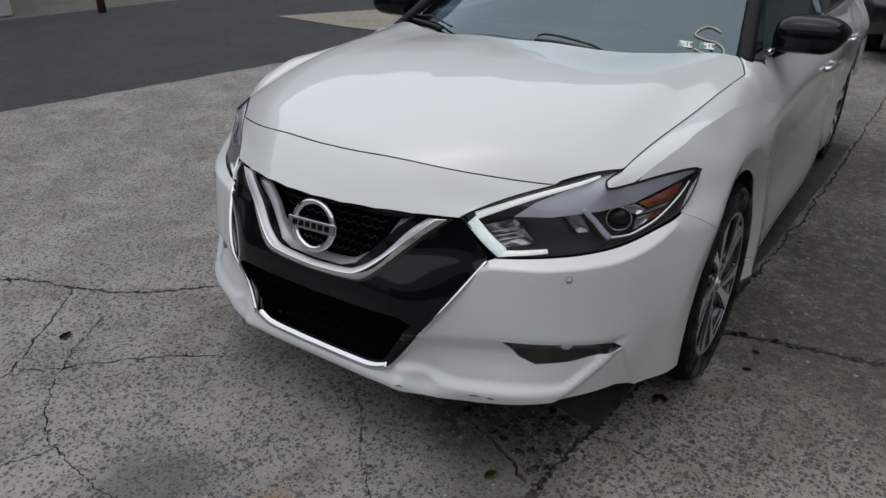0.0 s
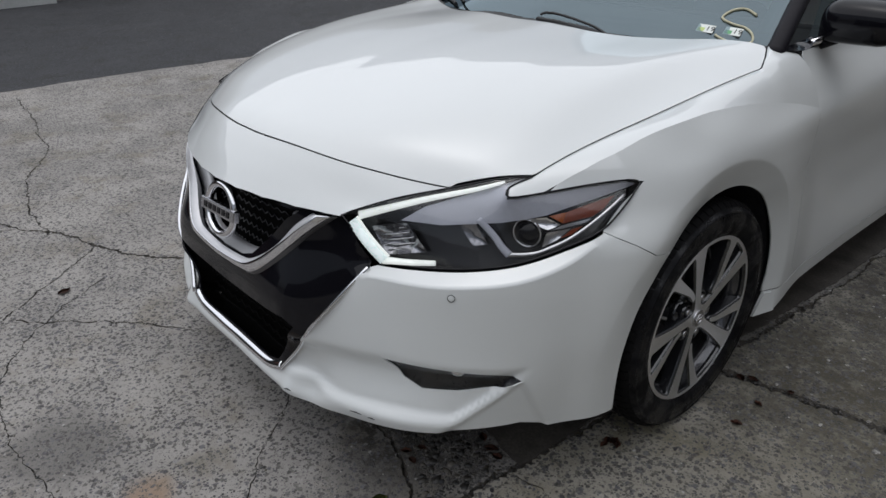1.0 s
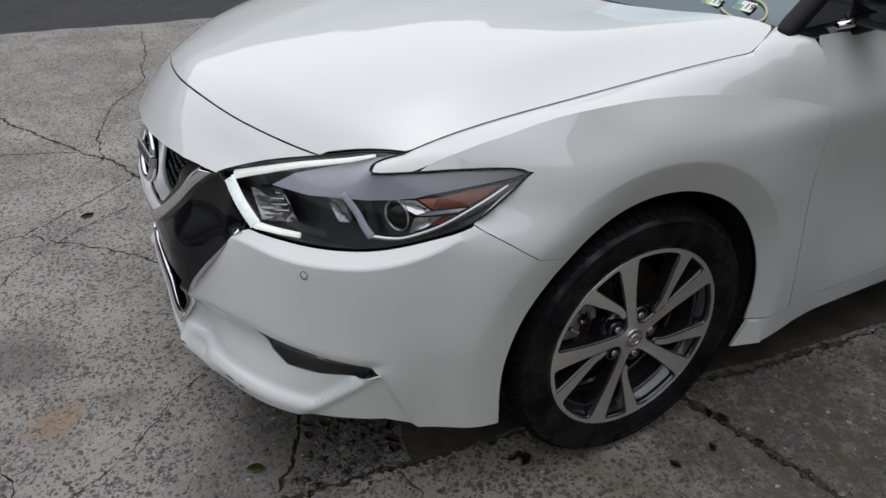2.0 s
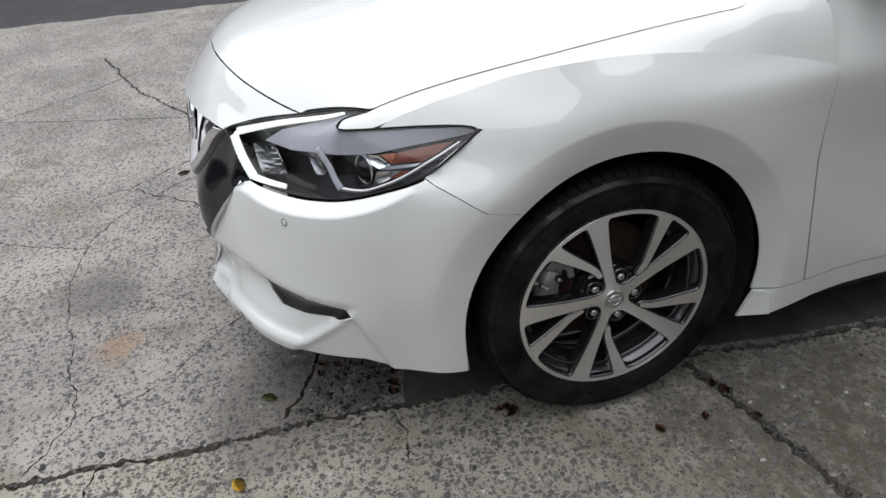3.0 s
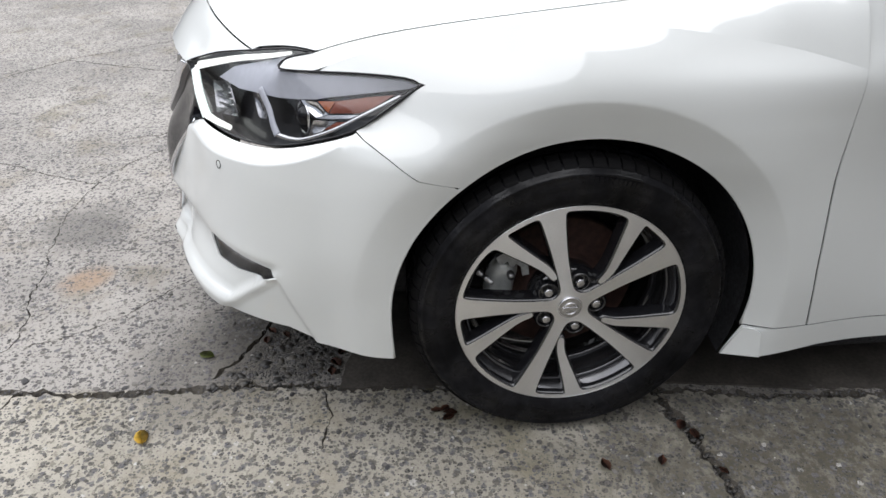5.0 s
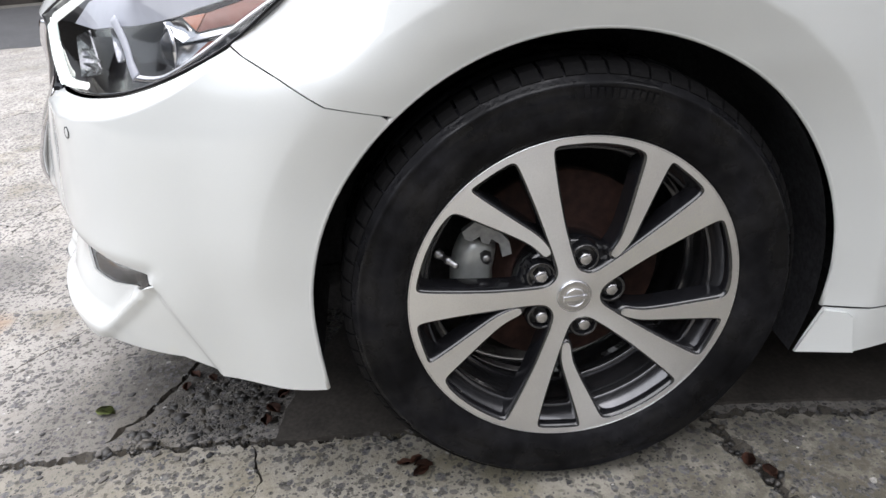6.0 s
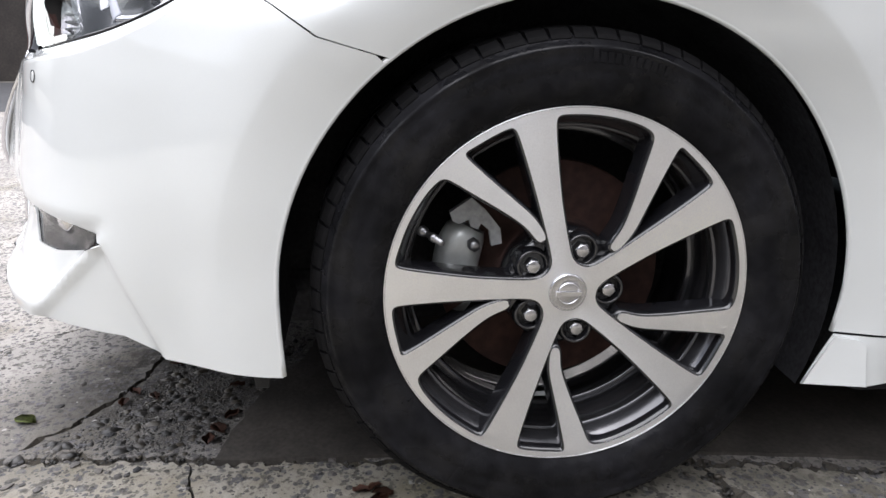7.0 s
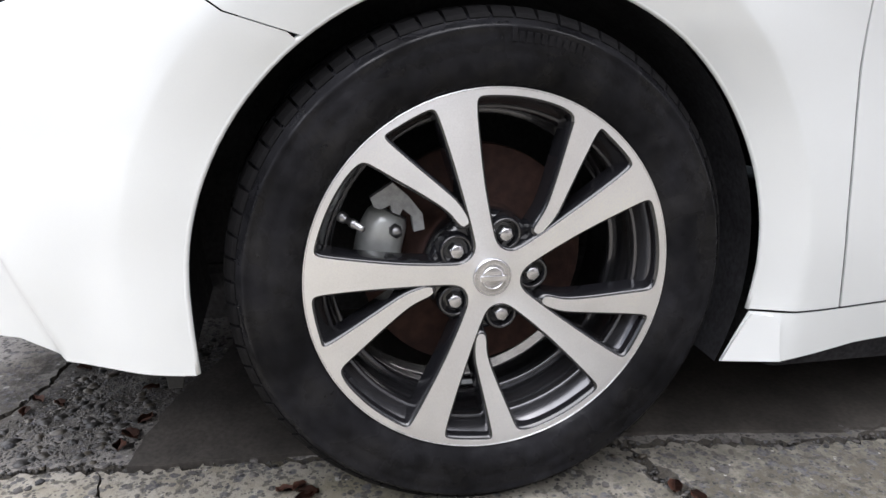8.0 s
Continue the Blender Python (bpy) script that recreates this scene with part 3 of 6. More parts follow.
for r0, r1 in zip(rows, rows[1:]):
    for k in range(8):
        wing_bm.faces.new((r0[k], r0[k + 1], r1[k + 1], r1[k])).smooth = True
# the corner that runs in behind the bonnet to the foot of the windscreen pillar
TUCK_Y, TUCK_X = (0.308, 0.320, 0.338, 0.372, 0.404, 0.420, 0.436, 0.460, 0.497), (0.7935, 0.789, 0.782, 0.769, 0.753, 0.746, 0.738, 0.740, 0.766)
tucked = [r for r in rows if r[0].co.y > 0.306]
edge_in = []
for r in tucked:
    p = r[0].co
    reach = p.x - min(p.x - 0.0005, np.interp(p.y, TUCK_Y, TUCK_X))
    edge_in.append([r[0]] + [wing_bm.verts.new((p.x - reach * k / 3, p.y, p.z + 0.40 * reach * (k / 3) * (1 - 0.22 * k / 3))) for k in (1, 2, 3)])
for r0, r1 in zip(edge_in, edge_in[1:]):
    for k in range(3):
        wing_bm.faces.new((r0[k + 1], r0[k], r1[k], r1[k + 1])).smooth = True
rows = rows[:-len(tucked)] + [e[::-1] for e in edge_in]
low_in = [wing_bm.verts.new(r[0].co - Vector((0, 0, 0.02))) for r in rows]
for i in range(len(rows) - 1):
    wing_bm.faces.new((rows[i][0], rows[i + 1][0], low_in[i + 1], low_in[i]))
part("wing", wing_bm.copy(), PAINT, car)
part("wing", mirrored(wing_bm), PAINT, car)
wing_bm.free()


def flank(name, loop, label=""):
    bm = skin_panel(loop, (), 0.03, edge=0.015)
    obs = [part(name, bm.copy(), PAINT, car, label), part(name, mirrored(bm), PAINT, car, label)]
    bm.free()
    return obs


front_doors = flank("front_door", [(2.0582, 0.962), (2.0592, 0.90), (2.0542, 0.816), (2.0548, 0.60), (2.0668, 0.40), (2.0808, 0.262), (3.17, 0.262), (3.19, 0.6), (3.20, 0.962)])
rear_doors = flank("rear_door", [(3.204, 0.962), (3.194, 0.6), (3.174, 0.262)] + arch(BASE, math.pi + 0.19, math.pi - 0.62, 0.385, 14) + [(4.03, 0.70), (4.10, 0.962)])
flank("rear_quarter", [(4.104, 0.962), (4.034, 0.70)] + arch(BASE, math.pi - 0.63, 0.30, 0.375, 24) + [(4.75, 0.45), (5.3, 0.45), (5.3, 0.962)])
flank("sill", [(1.557 + 0.385, 0.258), (3.95, 0.258), (3.98, 0.235), (3.90, 0.21), (2.30, 0.202), (2.12, 0.200), (1.990, 0.186), (1.908, 0.181)], "white side sill below the doors")


def skin_at(s, z, lift=0.0):
    q = np.array([[s, z]])
    p = skin(q)[0]
    e = 0.003
    n = np.cross(skin(q + (e, 0))[0] - p, skin(q + (0, e))[0] - p)
    n /= np.linalg.norm(n)
    if n @ (p * (1, 1, 0.2) - (0, 1.2, 0.1)) < 0:
        n = -n
    return Vector(p + n * lift), Vector(n)



for sx in (1, -1):
    cap_bm = skin_panel([(1.944, 0.256), (1.972, 0.254), (1.981, 0.246), (1.984, 0.188), (1.909, 0.183)], (), 0.012, 0.006, 0.006, 0.0065)
    part("sill_cap", cap_bm if sx > 0 else mirrored(cap_bm), PAINT, car, "raised white end cap of the sill")
    lip = [skin_at(s_, z_, -0.0035)[0] for s_, z_ in arch(0, -0.19, math.pi, 0.3730, 60) + [(1.1832, 0.31), (1.1835, 0.29), (1.1845, 0.27), (1.1855, 0.25), (1.187, 0.2295)]]
    part("arch_lip", tube([(sx * p.x, p.y, p.z) for p in lip], 0.0040, 8), PAINT, car, "rolled white edge of the wheel arch")

# ---------------------------------------------------------------- headlights
def headlight():
    lamp = new("headlight")
    lamp.parent = car
    out = (0.55, -0.65, 0.5)
    loop = [tuple(p) for p in curve_points(HL_LOW[:2], 3)[:-1]] + [tuple(p) for p in curve_points(HL_LOW[1:], 4)[:-1]]
    loop += [tuple(p) for p in curve_points(HL_PRONG, 3)[:-1]] + [tuple(p) for p in curve_points(HL_TOP, 4)[:-1]]
    loop = np.array(loop)
    n = np.array(out) / np.linalg.norm(out)
    part("lens", film(loop, 0.012, 0.02, 0.0, out), LENS, lamp, "clear plastic lens")
    part("housing", film(loop - n * 0.05, 0.0, 0.02, 0.004, out), LAMP_DARK, lamp, "black reflector housing")
    # wall between lens and housing
    bm = bmesh.new()
    u, w = [bm.verts.new(p) for p in loop], [bm.verts.new(p - n * 0.052) for p in loop]
    for i in range(len(loop)):
        j = (i + 1) % len(loop)
        bm.faces.new((u[i], u[j], w[j], w[i]))
    part("housing_wall", bm, LAMP_WALL, lamp)
    part("seal", tube([tuple(p) for p in loop], 0.0022, 8, closed=True), BLACK_GLOSS, lamp, "black rubber edge")

    def inner(p, k):
        return Vector(p) - Vector(n) * k

    # elbow-shaped running light: bright arm, patterned leg, bright foot
    arm = [inner(p, 0.004) for p in ((0.670, -0.540, 0.818), (0.634, -0.589, 0.804), (0.557, -0.667, 0.780), (0.49, -0.731, 0.755), (0.444, -0.776, 0.737))]
    leg = [inner(p, 0.006) for p in ((0.436, -0.790, 0.727), (0.476, -0.780, 0.683), (0.514, -0.764, 0.645))]
    foot = [inner(p, 0.008) for p in ((0.508, -0.765, 0.643), (0.556, -0.735, 0.645), (0.612, -0.696, 0.650))]
    part("running_light", tube(curve_points(arm, 5), [0.0028 + 0.0072 * (i / 20) ** 0.8 for i in range(21)], 10, 0.6, up=n), DRL, lamp, "lit white light guide")
    leg_line = curve_points(leg, 12)
    part("running_light", tube(leg_line, [0.0130 + 0.0010 * (i % 2) for i in range(len(leg_line))], 10, 0.45, up=n), DRL_DIM, lamp, "dimly lit crystal light guide")
    part("light_edge", tube([p + Vector((0.009, 0.006, 0.010)) for p in leg_line], 0.0035, 6), DRL, lamp, "bright edge of the light guide")
    part("running_light", tube(curve_points(foot, 6), [0.0090 - 0.003 * i / 12 for i in range(13)], 10, 0.6, up=n), DRL, lamp, "lit white light guide")
    # grey brow that runs into both prongs
    prong = [inner(p, 0.005) for p in ((0.845, -0.308, 0.800), (0.832, -0.333, 0.806), (0.79, -0.412, 0.804), (0.74, -0.503, 0.796), (0.700, -0.565, 0.792), (0.686, -0.548, 0.811), (0.700, -0.500, 0.826))]
    brow = [inner(p, 0.010) for p in ((0.525, -0.722, 0.735), (0.603, -0.668, 0.732), (0.659, -0.617, 0.738), (0.698, -0.577, 0.741), (0.734, -0.533, 0.748), (0.759, -0.499, 0.755), (0.775, -0.468, 0.764), (0.809, -0.395, 0.780), (0.836, -0.325, 0.794))]
    part("brow", film(brow + prong + [inner(p, 0.008) for p in ((0.655, -0.555, 0.808), (0.62, -0.603, 0.792), (0.56, -0.678, 0.766))], 0.004, 0.014, 0.004, out, 0.008), GREY_TRIM, lamp, "pale grey inner brow")
    # inner bowl with fluted reflector, projector behind its bright arc
    bowl = [inner(p, 0.014) for p in ((0.458, -0.756, 0.709), (0.526, -0.708, 0.724), (0.574, -0.690, 0.662), (0.500, -0.750, 0.648))]
    part("reflector", film(bowl, -0.022, 0.010, 0.003, out, 0.008), SMOKED, lamp, "smoked fluted reflector")
    for k in range(5):
        t_ = 0.12 + 0.18 * k
        a_, b_ = bowl[0].lerp(bowl[3], t_), bowl[1].lerp(bowl[2], t_)
        part("flute", tube([a_.lerp(b_, 0.08) - Vector(n) * 0.006, a_.lerp(b_, 0.5) - Vector(n) * 0.016, a_.lerp(b_, 0.92) - Vector(n) * 0.006], 0.0022, 6), SATIN, lamp)
    eye = inner((0.735, -0.535, 0.716), 0.022)
    turn = Vector((0.35, -0.90, 0.05)).to_track_quat("X", "Z").to_matrix().to_4x4()
    for name, prof, m in (("projector", [(0.016, 0.0), (0.013, 0.014), (0.004, 0.026), (-0.012, 0.032)], BLACK_GLOSS), ("projector_ring", [(0.000, 0.0300), (0.003, 0.0325), (-0.002, 0.0345), (-0.004, 0.0310)], CHROME)):
        bm = lathe(prof, 36)
        bm.transform(Matrix.Translation(eye) @ turn)
        part(name, bm, m, lamp)
    part("inner_fin", film([inner(p, 0.018) for p in ((0.630, -0.642, 0.735), (0.656, -0.620, 0.743), (0.690, -0.610, 0.697), (0.664, -0.632, 0.692))], -0.006, 0.010, 0.003, out, 0.006), SMOKED, lamp, "pale inner fin")
    # pale divider that turns into the lower trim line
    part("divider", tube(curve_points([inner(p, 0.005) for p in ((0.662, -0.612, 0.748), (0.691, -0.595, 0.715), (0.711, -0.588, 0.690), (0.727, -0.580, 0.673))], 5), [0.0070 + 0.002 * i / 15 for i in range(16)], 8, 0.3, up=n), GREY_TRIM, lamp, "pale silver divider")
    part("trim_line", tube(curve_points([inner(p, 0.006) for p in ((0.722, -0.585, 0.674), (0.752, -0.552, 0.674), (0.776, -0.522, 0.682), (0.810, -0.467, 0.710), (0.835, -0.394, 0.753), (0.842, -0.338, 0.783))], 6), [0.0055 - 0.0025 * i / 30 for i in range(31)], 8, 0.6, up=n), SATIN, lamp, "bright lower trim line")
    for name, outline, depth, swell, m, text in (
            ("amber_reflector", ((0.781, -0.460, 0.757), (0.808, -0.401, 0.772), (0.827, -0.352, 0.781), (0.827, -0.389, 0.759), (0.819, -0.416, 0.746), (0.785, -0.474, 0.736)), 0.010, 0.004, AMBER, "dark amber side reflector"),
            ("orange_reflector", ((0.762, -0.494, 0.752), (0.781, -0.460, 0.757), (0.785, -0.475, 0.737)), 0.009, 0.003, ORANGE, "bright orange reflector"),
            ("facet", ((0.735, -0.530, 0.748), (0.757, -0.498, 0.749), (0.782, -0.478, 0.733), (0.767, -0.502, 0.723), (0.750, -0.520, 0.733)), 0.012, -0.006, CHROME, "clear faceted reflector"),
            ("facet", ((0.770, -0.501, 0.722), (0.786, -0.476, 0.733), (0.820, -0.418, 0.743), (0.814, -0.434, 0.735), (0.788, -0.478, 0.726)), 0.010, 0.002, SATIN, "clear faceted reflector"),
            ("facet", ((0.768, -0.508, 0.718), (0.799, -0.462, 0.725), (0.787, -0.491, 0.703), (0.768, -0.520, 0.687)), 0.012, -0.004, SATIN, "clear faceted reflector"),
            ("amber_reflector", ((0.791, -0.487, 0.706), (0.802, -0.461, 0.724), (0.813, -0.441, 0.728), (0.804, -0.465, 0.713)), 0.010, 0.002, AMBER, "dark amber side reflector")):
        part(name, film([inner(p, depth) for p in outline], swell, 0.010, 0.002, out, 0.006), m, lamp, text)
    return lamp


lamp_near = headlight()
lamp_far = new("headlight")
lamp_far.parent = car
for ob in list(lamp_near.children):
    bm = bmesh.new()
    bm.from_mesh(ob.data)
    flip = mirrored(bm)
    bm.free()
    twin = part(ob.name.split(".")[0], flip, ob.data.materials[0], lamp_far)
    if "label" in ob:
        tagged(twin, ob["label"])

# ---------------------------------------------------------------- grille
grille = new("grille")
grille.parent = car
# black surround, set a little behind the bumper's skin
gr = both([(0.0, 0.262), (0.20, 0.268), (0.262, 0.288), (0.38, 0.455), (0.490, 0.622), (0.47, 0.66), (0.412, 0.730), (0.30, 0.738), (0.0, 0.742)])
upper_hole = both([(0.0, 0.556), (0.10, 0.560), (0.145, 0.575), (0.26, 0.690), (0.30, 0.722), (0.0, 0.735)])
lower_hole = both([(0.0, 0.285), (0.19, 0.290), (0.24, 0.305), (0.335, 0.445), (0.30, 0.462), (0.0, 0.455)])
part("surround", skin_panel(gr, [upper_hole, lower_hole], 0.018, 0.006, 0.010, -0.004), BLACK_GLOSS, grille, "gloss black grille surround")
bm = bmesh.new()
dense = resample(gr, 0.03)
u, w = [bm.verts.new(skin_at(s_, z_, -0.008)[0]) for s_, z_ in dense], [bm.verts.new(skin_at(s_, z_, -0.072)[0]) for s_, z_ in dense]
for i in range(len(dense)):
    j = (i + 1) % len(dense)
    bm.faces.new((u[i], u[j], w[j], w[i]))
part("backing_wall", bm, MESH_BLACK, grille)
part("backing", skin_panel(gr, (), 0.03, 0.004, 0.02, -0.07), MESH_BLACK, grille, "black void behind the mesh")


# mesh bars
def mesh_bar(z, s1, wave):
    pts = [skin_at(s1 * (k / 24 - 0.5) * 2, z + wave * (1 if k % 2 else -1), -0.052)[0] for k in range(25)]
    return tube(pts, 0.0035, 5, 1.0)


for i in range(8):
    z = 0.575 + 0.02 * i
    part("mesh_bar", mesh_bar(z, 0.11 + 0.021 * i, 0.004), BLACK_GLOSS, grille)
for i in range(7):
    part("mesh_bar", mesh_bar(0.30 + 0.023 * i, 0.235 + 0.016 * i, 0.004), MESH_BLACK, grille)

# bright V with its satin inner face
V_OUT = [(-0.395, 0.722), (-0.33, 0.665), (-0.25, 0.584), (-0.19, 0.537), (-0.13, 0.525), (0.0, 0.520), (0.13, 0.525), (0.19, 0.537), (0.25, 0.584), (0.33, 0.665), (0.395, 0.722)]
V_IN = [(-0.285, 0.724), (-0.247, 0.690), (-0.190, 0.627), (-0.137, 0.588), (-0.10, 0.572), (0.0, 0.566), (0.10, 0.572), (0.137, 0.588), (0.190, 0.627), (0.247, 0.690), (0.285, 0.724)]


def v_sheet(a, b, la, lb, n=6, swell=0.0):
    """A band between two lines on the skin, lifted la and lb."""
    pa = [tuple(p) for p in curve_points([(s, z, 0) for s, z in a], n)]
    pb = [tuple(p) for p in curve_points([(s, z, 0) for s, z in b], n)]
    bm = bmesh.new()
    rows = []
    for k in range(5):
        t = k / 4
        rows.append([bm.verts.new(skin_at(u[0] + (w[0] - u[0]) * t, u[1] + (w[1] - u[1]) * t, la + (lb - la) * t + swell * math.sin(math.pi * t))[0]) for u, w in zip(pa, pb)])
    for r0, r1 in zip(rows, rows[1:]):
        for i in range(len(r0) - 1):
            bm.faces.new((r0[i], r0[i + 1], r1[i + 1], r1[i])).smooth = True
    bmesh.ops.recalc_face_normals(bm, faces=bm.faces)
    bmesh.ops.solidify(bm, geom=bm.faces[:], thickness=0.003)
    return bm


def between(t):
    return [(a[0] * (1 - t) + b[0] * t, a[1] * (1 - t) + b[1] * t) for a, b in zip(V_OUT, V_IN)]


V_IN = [(s, z + 0.010 * step_up(-abs(s), -0.22, -0.12)) for s, z in V_IN]
part("v_edge", v_sheet(V_OUT, between(0.10), -0.006, 0.005), GREY_EDGE, grille, "dark grey lower edge of the V")
part("v_trim", v_sheet(between(0.10), between(0.38), 0.006, 0.015, swell=0.0015), CHROME, grille, "chrome V-shaped trim")
part("v_inner", v_sheet(between(0.38), V_IN, 0.0145, -0.042, swell=-0.004), SILVER, grille, "satin silver inner face of the V")

# edge trim
for sgn in (1, -1):
    pts = [skin_at(sgn * s, z, 0.004)[0] for s, z in ((0.264, 0.290), (0.32, 0.371), (0.38, 0.455), (0.435, 0.539), (0.490, 0.622))]
    part("edge_trim", tube(curve_points(pts, 4), 0.0070, 8, 0.7), CHROME, grille, "thin chrome edge")
pts = [skin_at(s, z, -0.004)[0] for s, z in ((-0.258, 0.294), (-0.20, 0.277), (-0.1, 0.273), (0.0, 0.271), (0.1, 0.273), (0.20, 0.277), (0.258, 0.294))]
part("lower_trim", tube(curve_points(pts, 6), 0.0145, 10, 0.5, up=(0, 0.7, -0.7)), CHROME, grille, "chrome lower strip")

# round badge with its crossbar, no lettering
centre, nrm = skin_at(0.0, 0.645, 0.022)
tilt = nrm.to_track_quat("X", "Z").to_matrix().to_4x4()
ring = lathe([(0.004, 0.058), (0.011, 0.066), (0.004, 0.076), (-0.010, 0.076), (-0.010, 0.058)], 48, close=True)
ring.transform(Matrix.Translation(centre) @ tilt)
part("badge_ring", ring, CHROME, grille, "chrome ring badge")
bar = box(bmesh.new(), (-0.006, -0.084, -0.016), (0.013, 0.084, 0.016), 0.003)
bar.transform(Matrix.Translation(centre) @ tilt)
part("badge_bar", bar, BADGE_FACE, grille, "steel crossbar")
bars = bmesh.new()
for i in range(6):
    box(bars, (0.0132, -0.066 + 0.0225 * i, -0.008), (0.0145, -0.066 + 0.0225 * i + 0.015, 0.008))
bars.transform(Matrix.Translation(centre) @ tilt)
part("badge_marks", bars, BLACK_GLOSS, grille, "dark marks on the crossbar")

# ---------------------------------------------------------------- fog pockets, lip, sensors
for sgn in (1, -1):
    pocket = new("fog_lamp")
    pocket.parent = car
    loop = [(sgn * s, z) for s, z in (FOG if sgn > 0 else FOG[::-1])]
    part("pocket", skin_panel(loop, (), 0.014, 0.003, 0.008, -0.020), FOG_DARK, pocket, "smoked fog lamp pocket")
    part("cover", skin_panel(loop, (), 0.014, 0.0, 0.008, -0.004), LENS, pocket, "clear cover")
    bm = bmesh.new()
    dense = resample(loop, 0.012)
    u = [bm.verts.new(skin_at(s, z, -0.0035)[0]) for s, z in dense]
    w = [bm.verts.new(skin_at(s, z, -0.026)[0]) for s, z in dense]
    for i in range(len(dense)):
        j = (i + 1) % len(dense)
        bm.faces.new((u[i], u[j], w[j], w[i]))
    part("pocket_wall", bm, BLACK_GLOSS, pocket)
    c0, n0 = skin_at(sgn * 0.75, 0.384, -0.012)
    bm = lathe([(0.006, 0.0), (0.004, 0.010), (0.000, 0.018), (-0.010, 0.021)], 24)
    bm.transform(Matrix.Translation(c0) @ n0.to_track_quat("X", "Z").to_matrix().to_4x4())
    part("lens", bm, CHROME, pocket, "small round lens")
    c0, n0 = skin_at(sgn * on_skin(0.683, -0.713, 0.595)[0], 0.595, 0.0005)
    for ds, dz, ln in ((0.505, 0.262, 0.030), (0.545, 0.258, 0.018), (0.31, 0.256, 0.020)):
        if sgn > 0:
            part("scrape", tube([skin_at(ds - ln / 2, dz, 0.0004)[0], skin_at(ds, dz + 0.002, 0.0006)[0], skin_at(ds + ln / 2, dz - 0.001, 0.0004)[0]], [0.0008, 0.0024, 0.0008], 6, 0.6), BLACK_MATT, bumper, "dark scrape on the lip")
    sensor = new("parking_sensor")
    sensor.parent = car
    bm = lathe([(0.0, 0.0), (0.001, 0.006), (0.0, 0.0075)], 20)
    m4 = Matrix.Translation(c0) @ n0.to_track_quat("X", "Z").to_matrix().to_4x4()
    bm.transform(m4)
    part("disc", bm, PAINT, sensor)
    bm = lathe([(0.0005, 0.0076), (0.001, 0.0088), (-0.002, 0.0088), (-0.002, 0.0076)], 24, close=True)
    bm.transform(m4)
    part("ring", bm, BLACK_MATT, sensor, "dark sensor ring")


# ---------------------------------------------------------------- wheels
def polar(r, deg, x=0.0):
    a = radians(deg)
    return Vector((x, r * math.sin(a), r * math.cos(a)))


def side_of(line, widths, side):
    """One edge of a spoke along (r, degrees) points."""
    pts = [polar(r, a) for r, a in line]
    out = []
    for i in range(len(pts)):
        d = (pts[min(i + 1, len(pts) - 1)] - pts[max(i - 1, 0)]).normalized()
        e = Vector((1, 0, 0)).cross(d)
        q = pts[i] + side * e * widths[i]
        out.append((q.y, q.z))
    return out


def rounded(loop, step=0.0022, times=24):
    """The loop with its corners worn round."""
    p = resample(loop, step)
    for _ in range(times):
        p = 0.5 * p + 0.25 * (np.roll(p, 1, 0) + np.roll(p, -1, 0))
    return p


def face_x(r):
    return -0.006 + 0.0102 * np.clip((r - 0.04) / 0.19, 0, 1)


WIDE = [(0.038, -11.8), (0.05, -12.2), (0.08, -13.2), (0.12, -13.8), (0.16, -13.8), (0.20, -13.8), (0.2312, -13.8)]
WIDE_W = [0.0135, 0.0125, 0.0126, 0.0142, 0.0172, 0.0212, 0.0255]
SLIM = [(0.0765, 46.0), (0.082, 44.6), (0.095, 43.6), (0.107, 42.8), (0.118, 41.0), (0.1322, 38.6), (0.155, 35.6), (0.178, 33.2), (0.205, 31.2), (0.2312, 29.8)]
SLIM_W = [0.0055, 0.0068, 0.0070, 0.0078, 0.0082, 0.0090, 0.0106, 0.0126, 0.0150, 0.0176]


def opening():
    """Outline of one opening between two wide spokes, with a slim spoke standing into it from the rim."""
    right = side_of(WIDE, WIDE_W, -1)
    left = side_of([(r, a + 72) for r, a in WIDE], WIDE_W, 1)
    s_l, s_r = side_of(SLIM, SLIM_W, 1), side_of(SLIM, SLIM_W, -1)

    def swing(a, b, n=6):
        t0, t1 = (math.atan2(q[0], q[1]) for q in (a, b))
        return [(0.2312 * math.sin(t0 + (t1 - t0) * k / n), 0.2312 * math.cos(t0 + (t1 - t0) * k / n)) for k in range(1, n)]
    loop = right + swing(right[-1], s_l[-1]) + s_l[::-1] + s_r + swing(s_r[-1], left[-1]) + left[::-1]
    t0, t1 = (math.atan2(q[0], q[1]) for q in (left[0], right[0]))
    loop += [(0.0372 * math.sin(t0 + (t1 - t0) * k / 5), 0.0372 * math.cos(t0 + (t1 - t0) * k / 5)) for k in range(1, 5)]
    return rounded(loop)


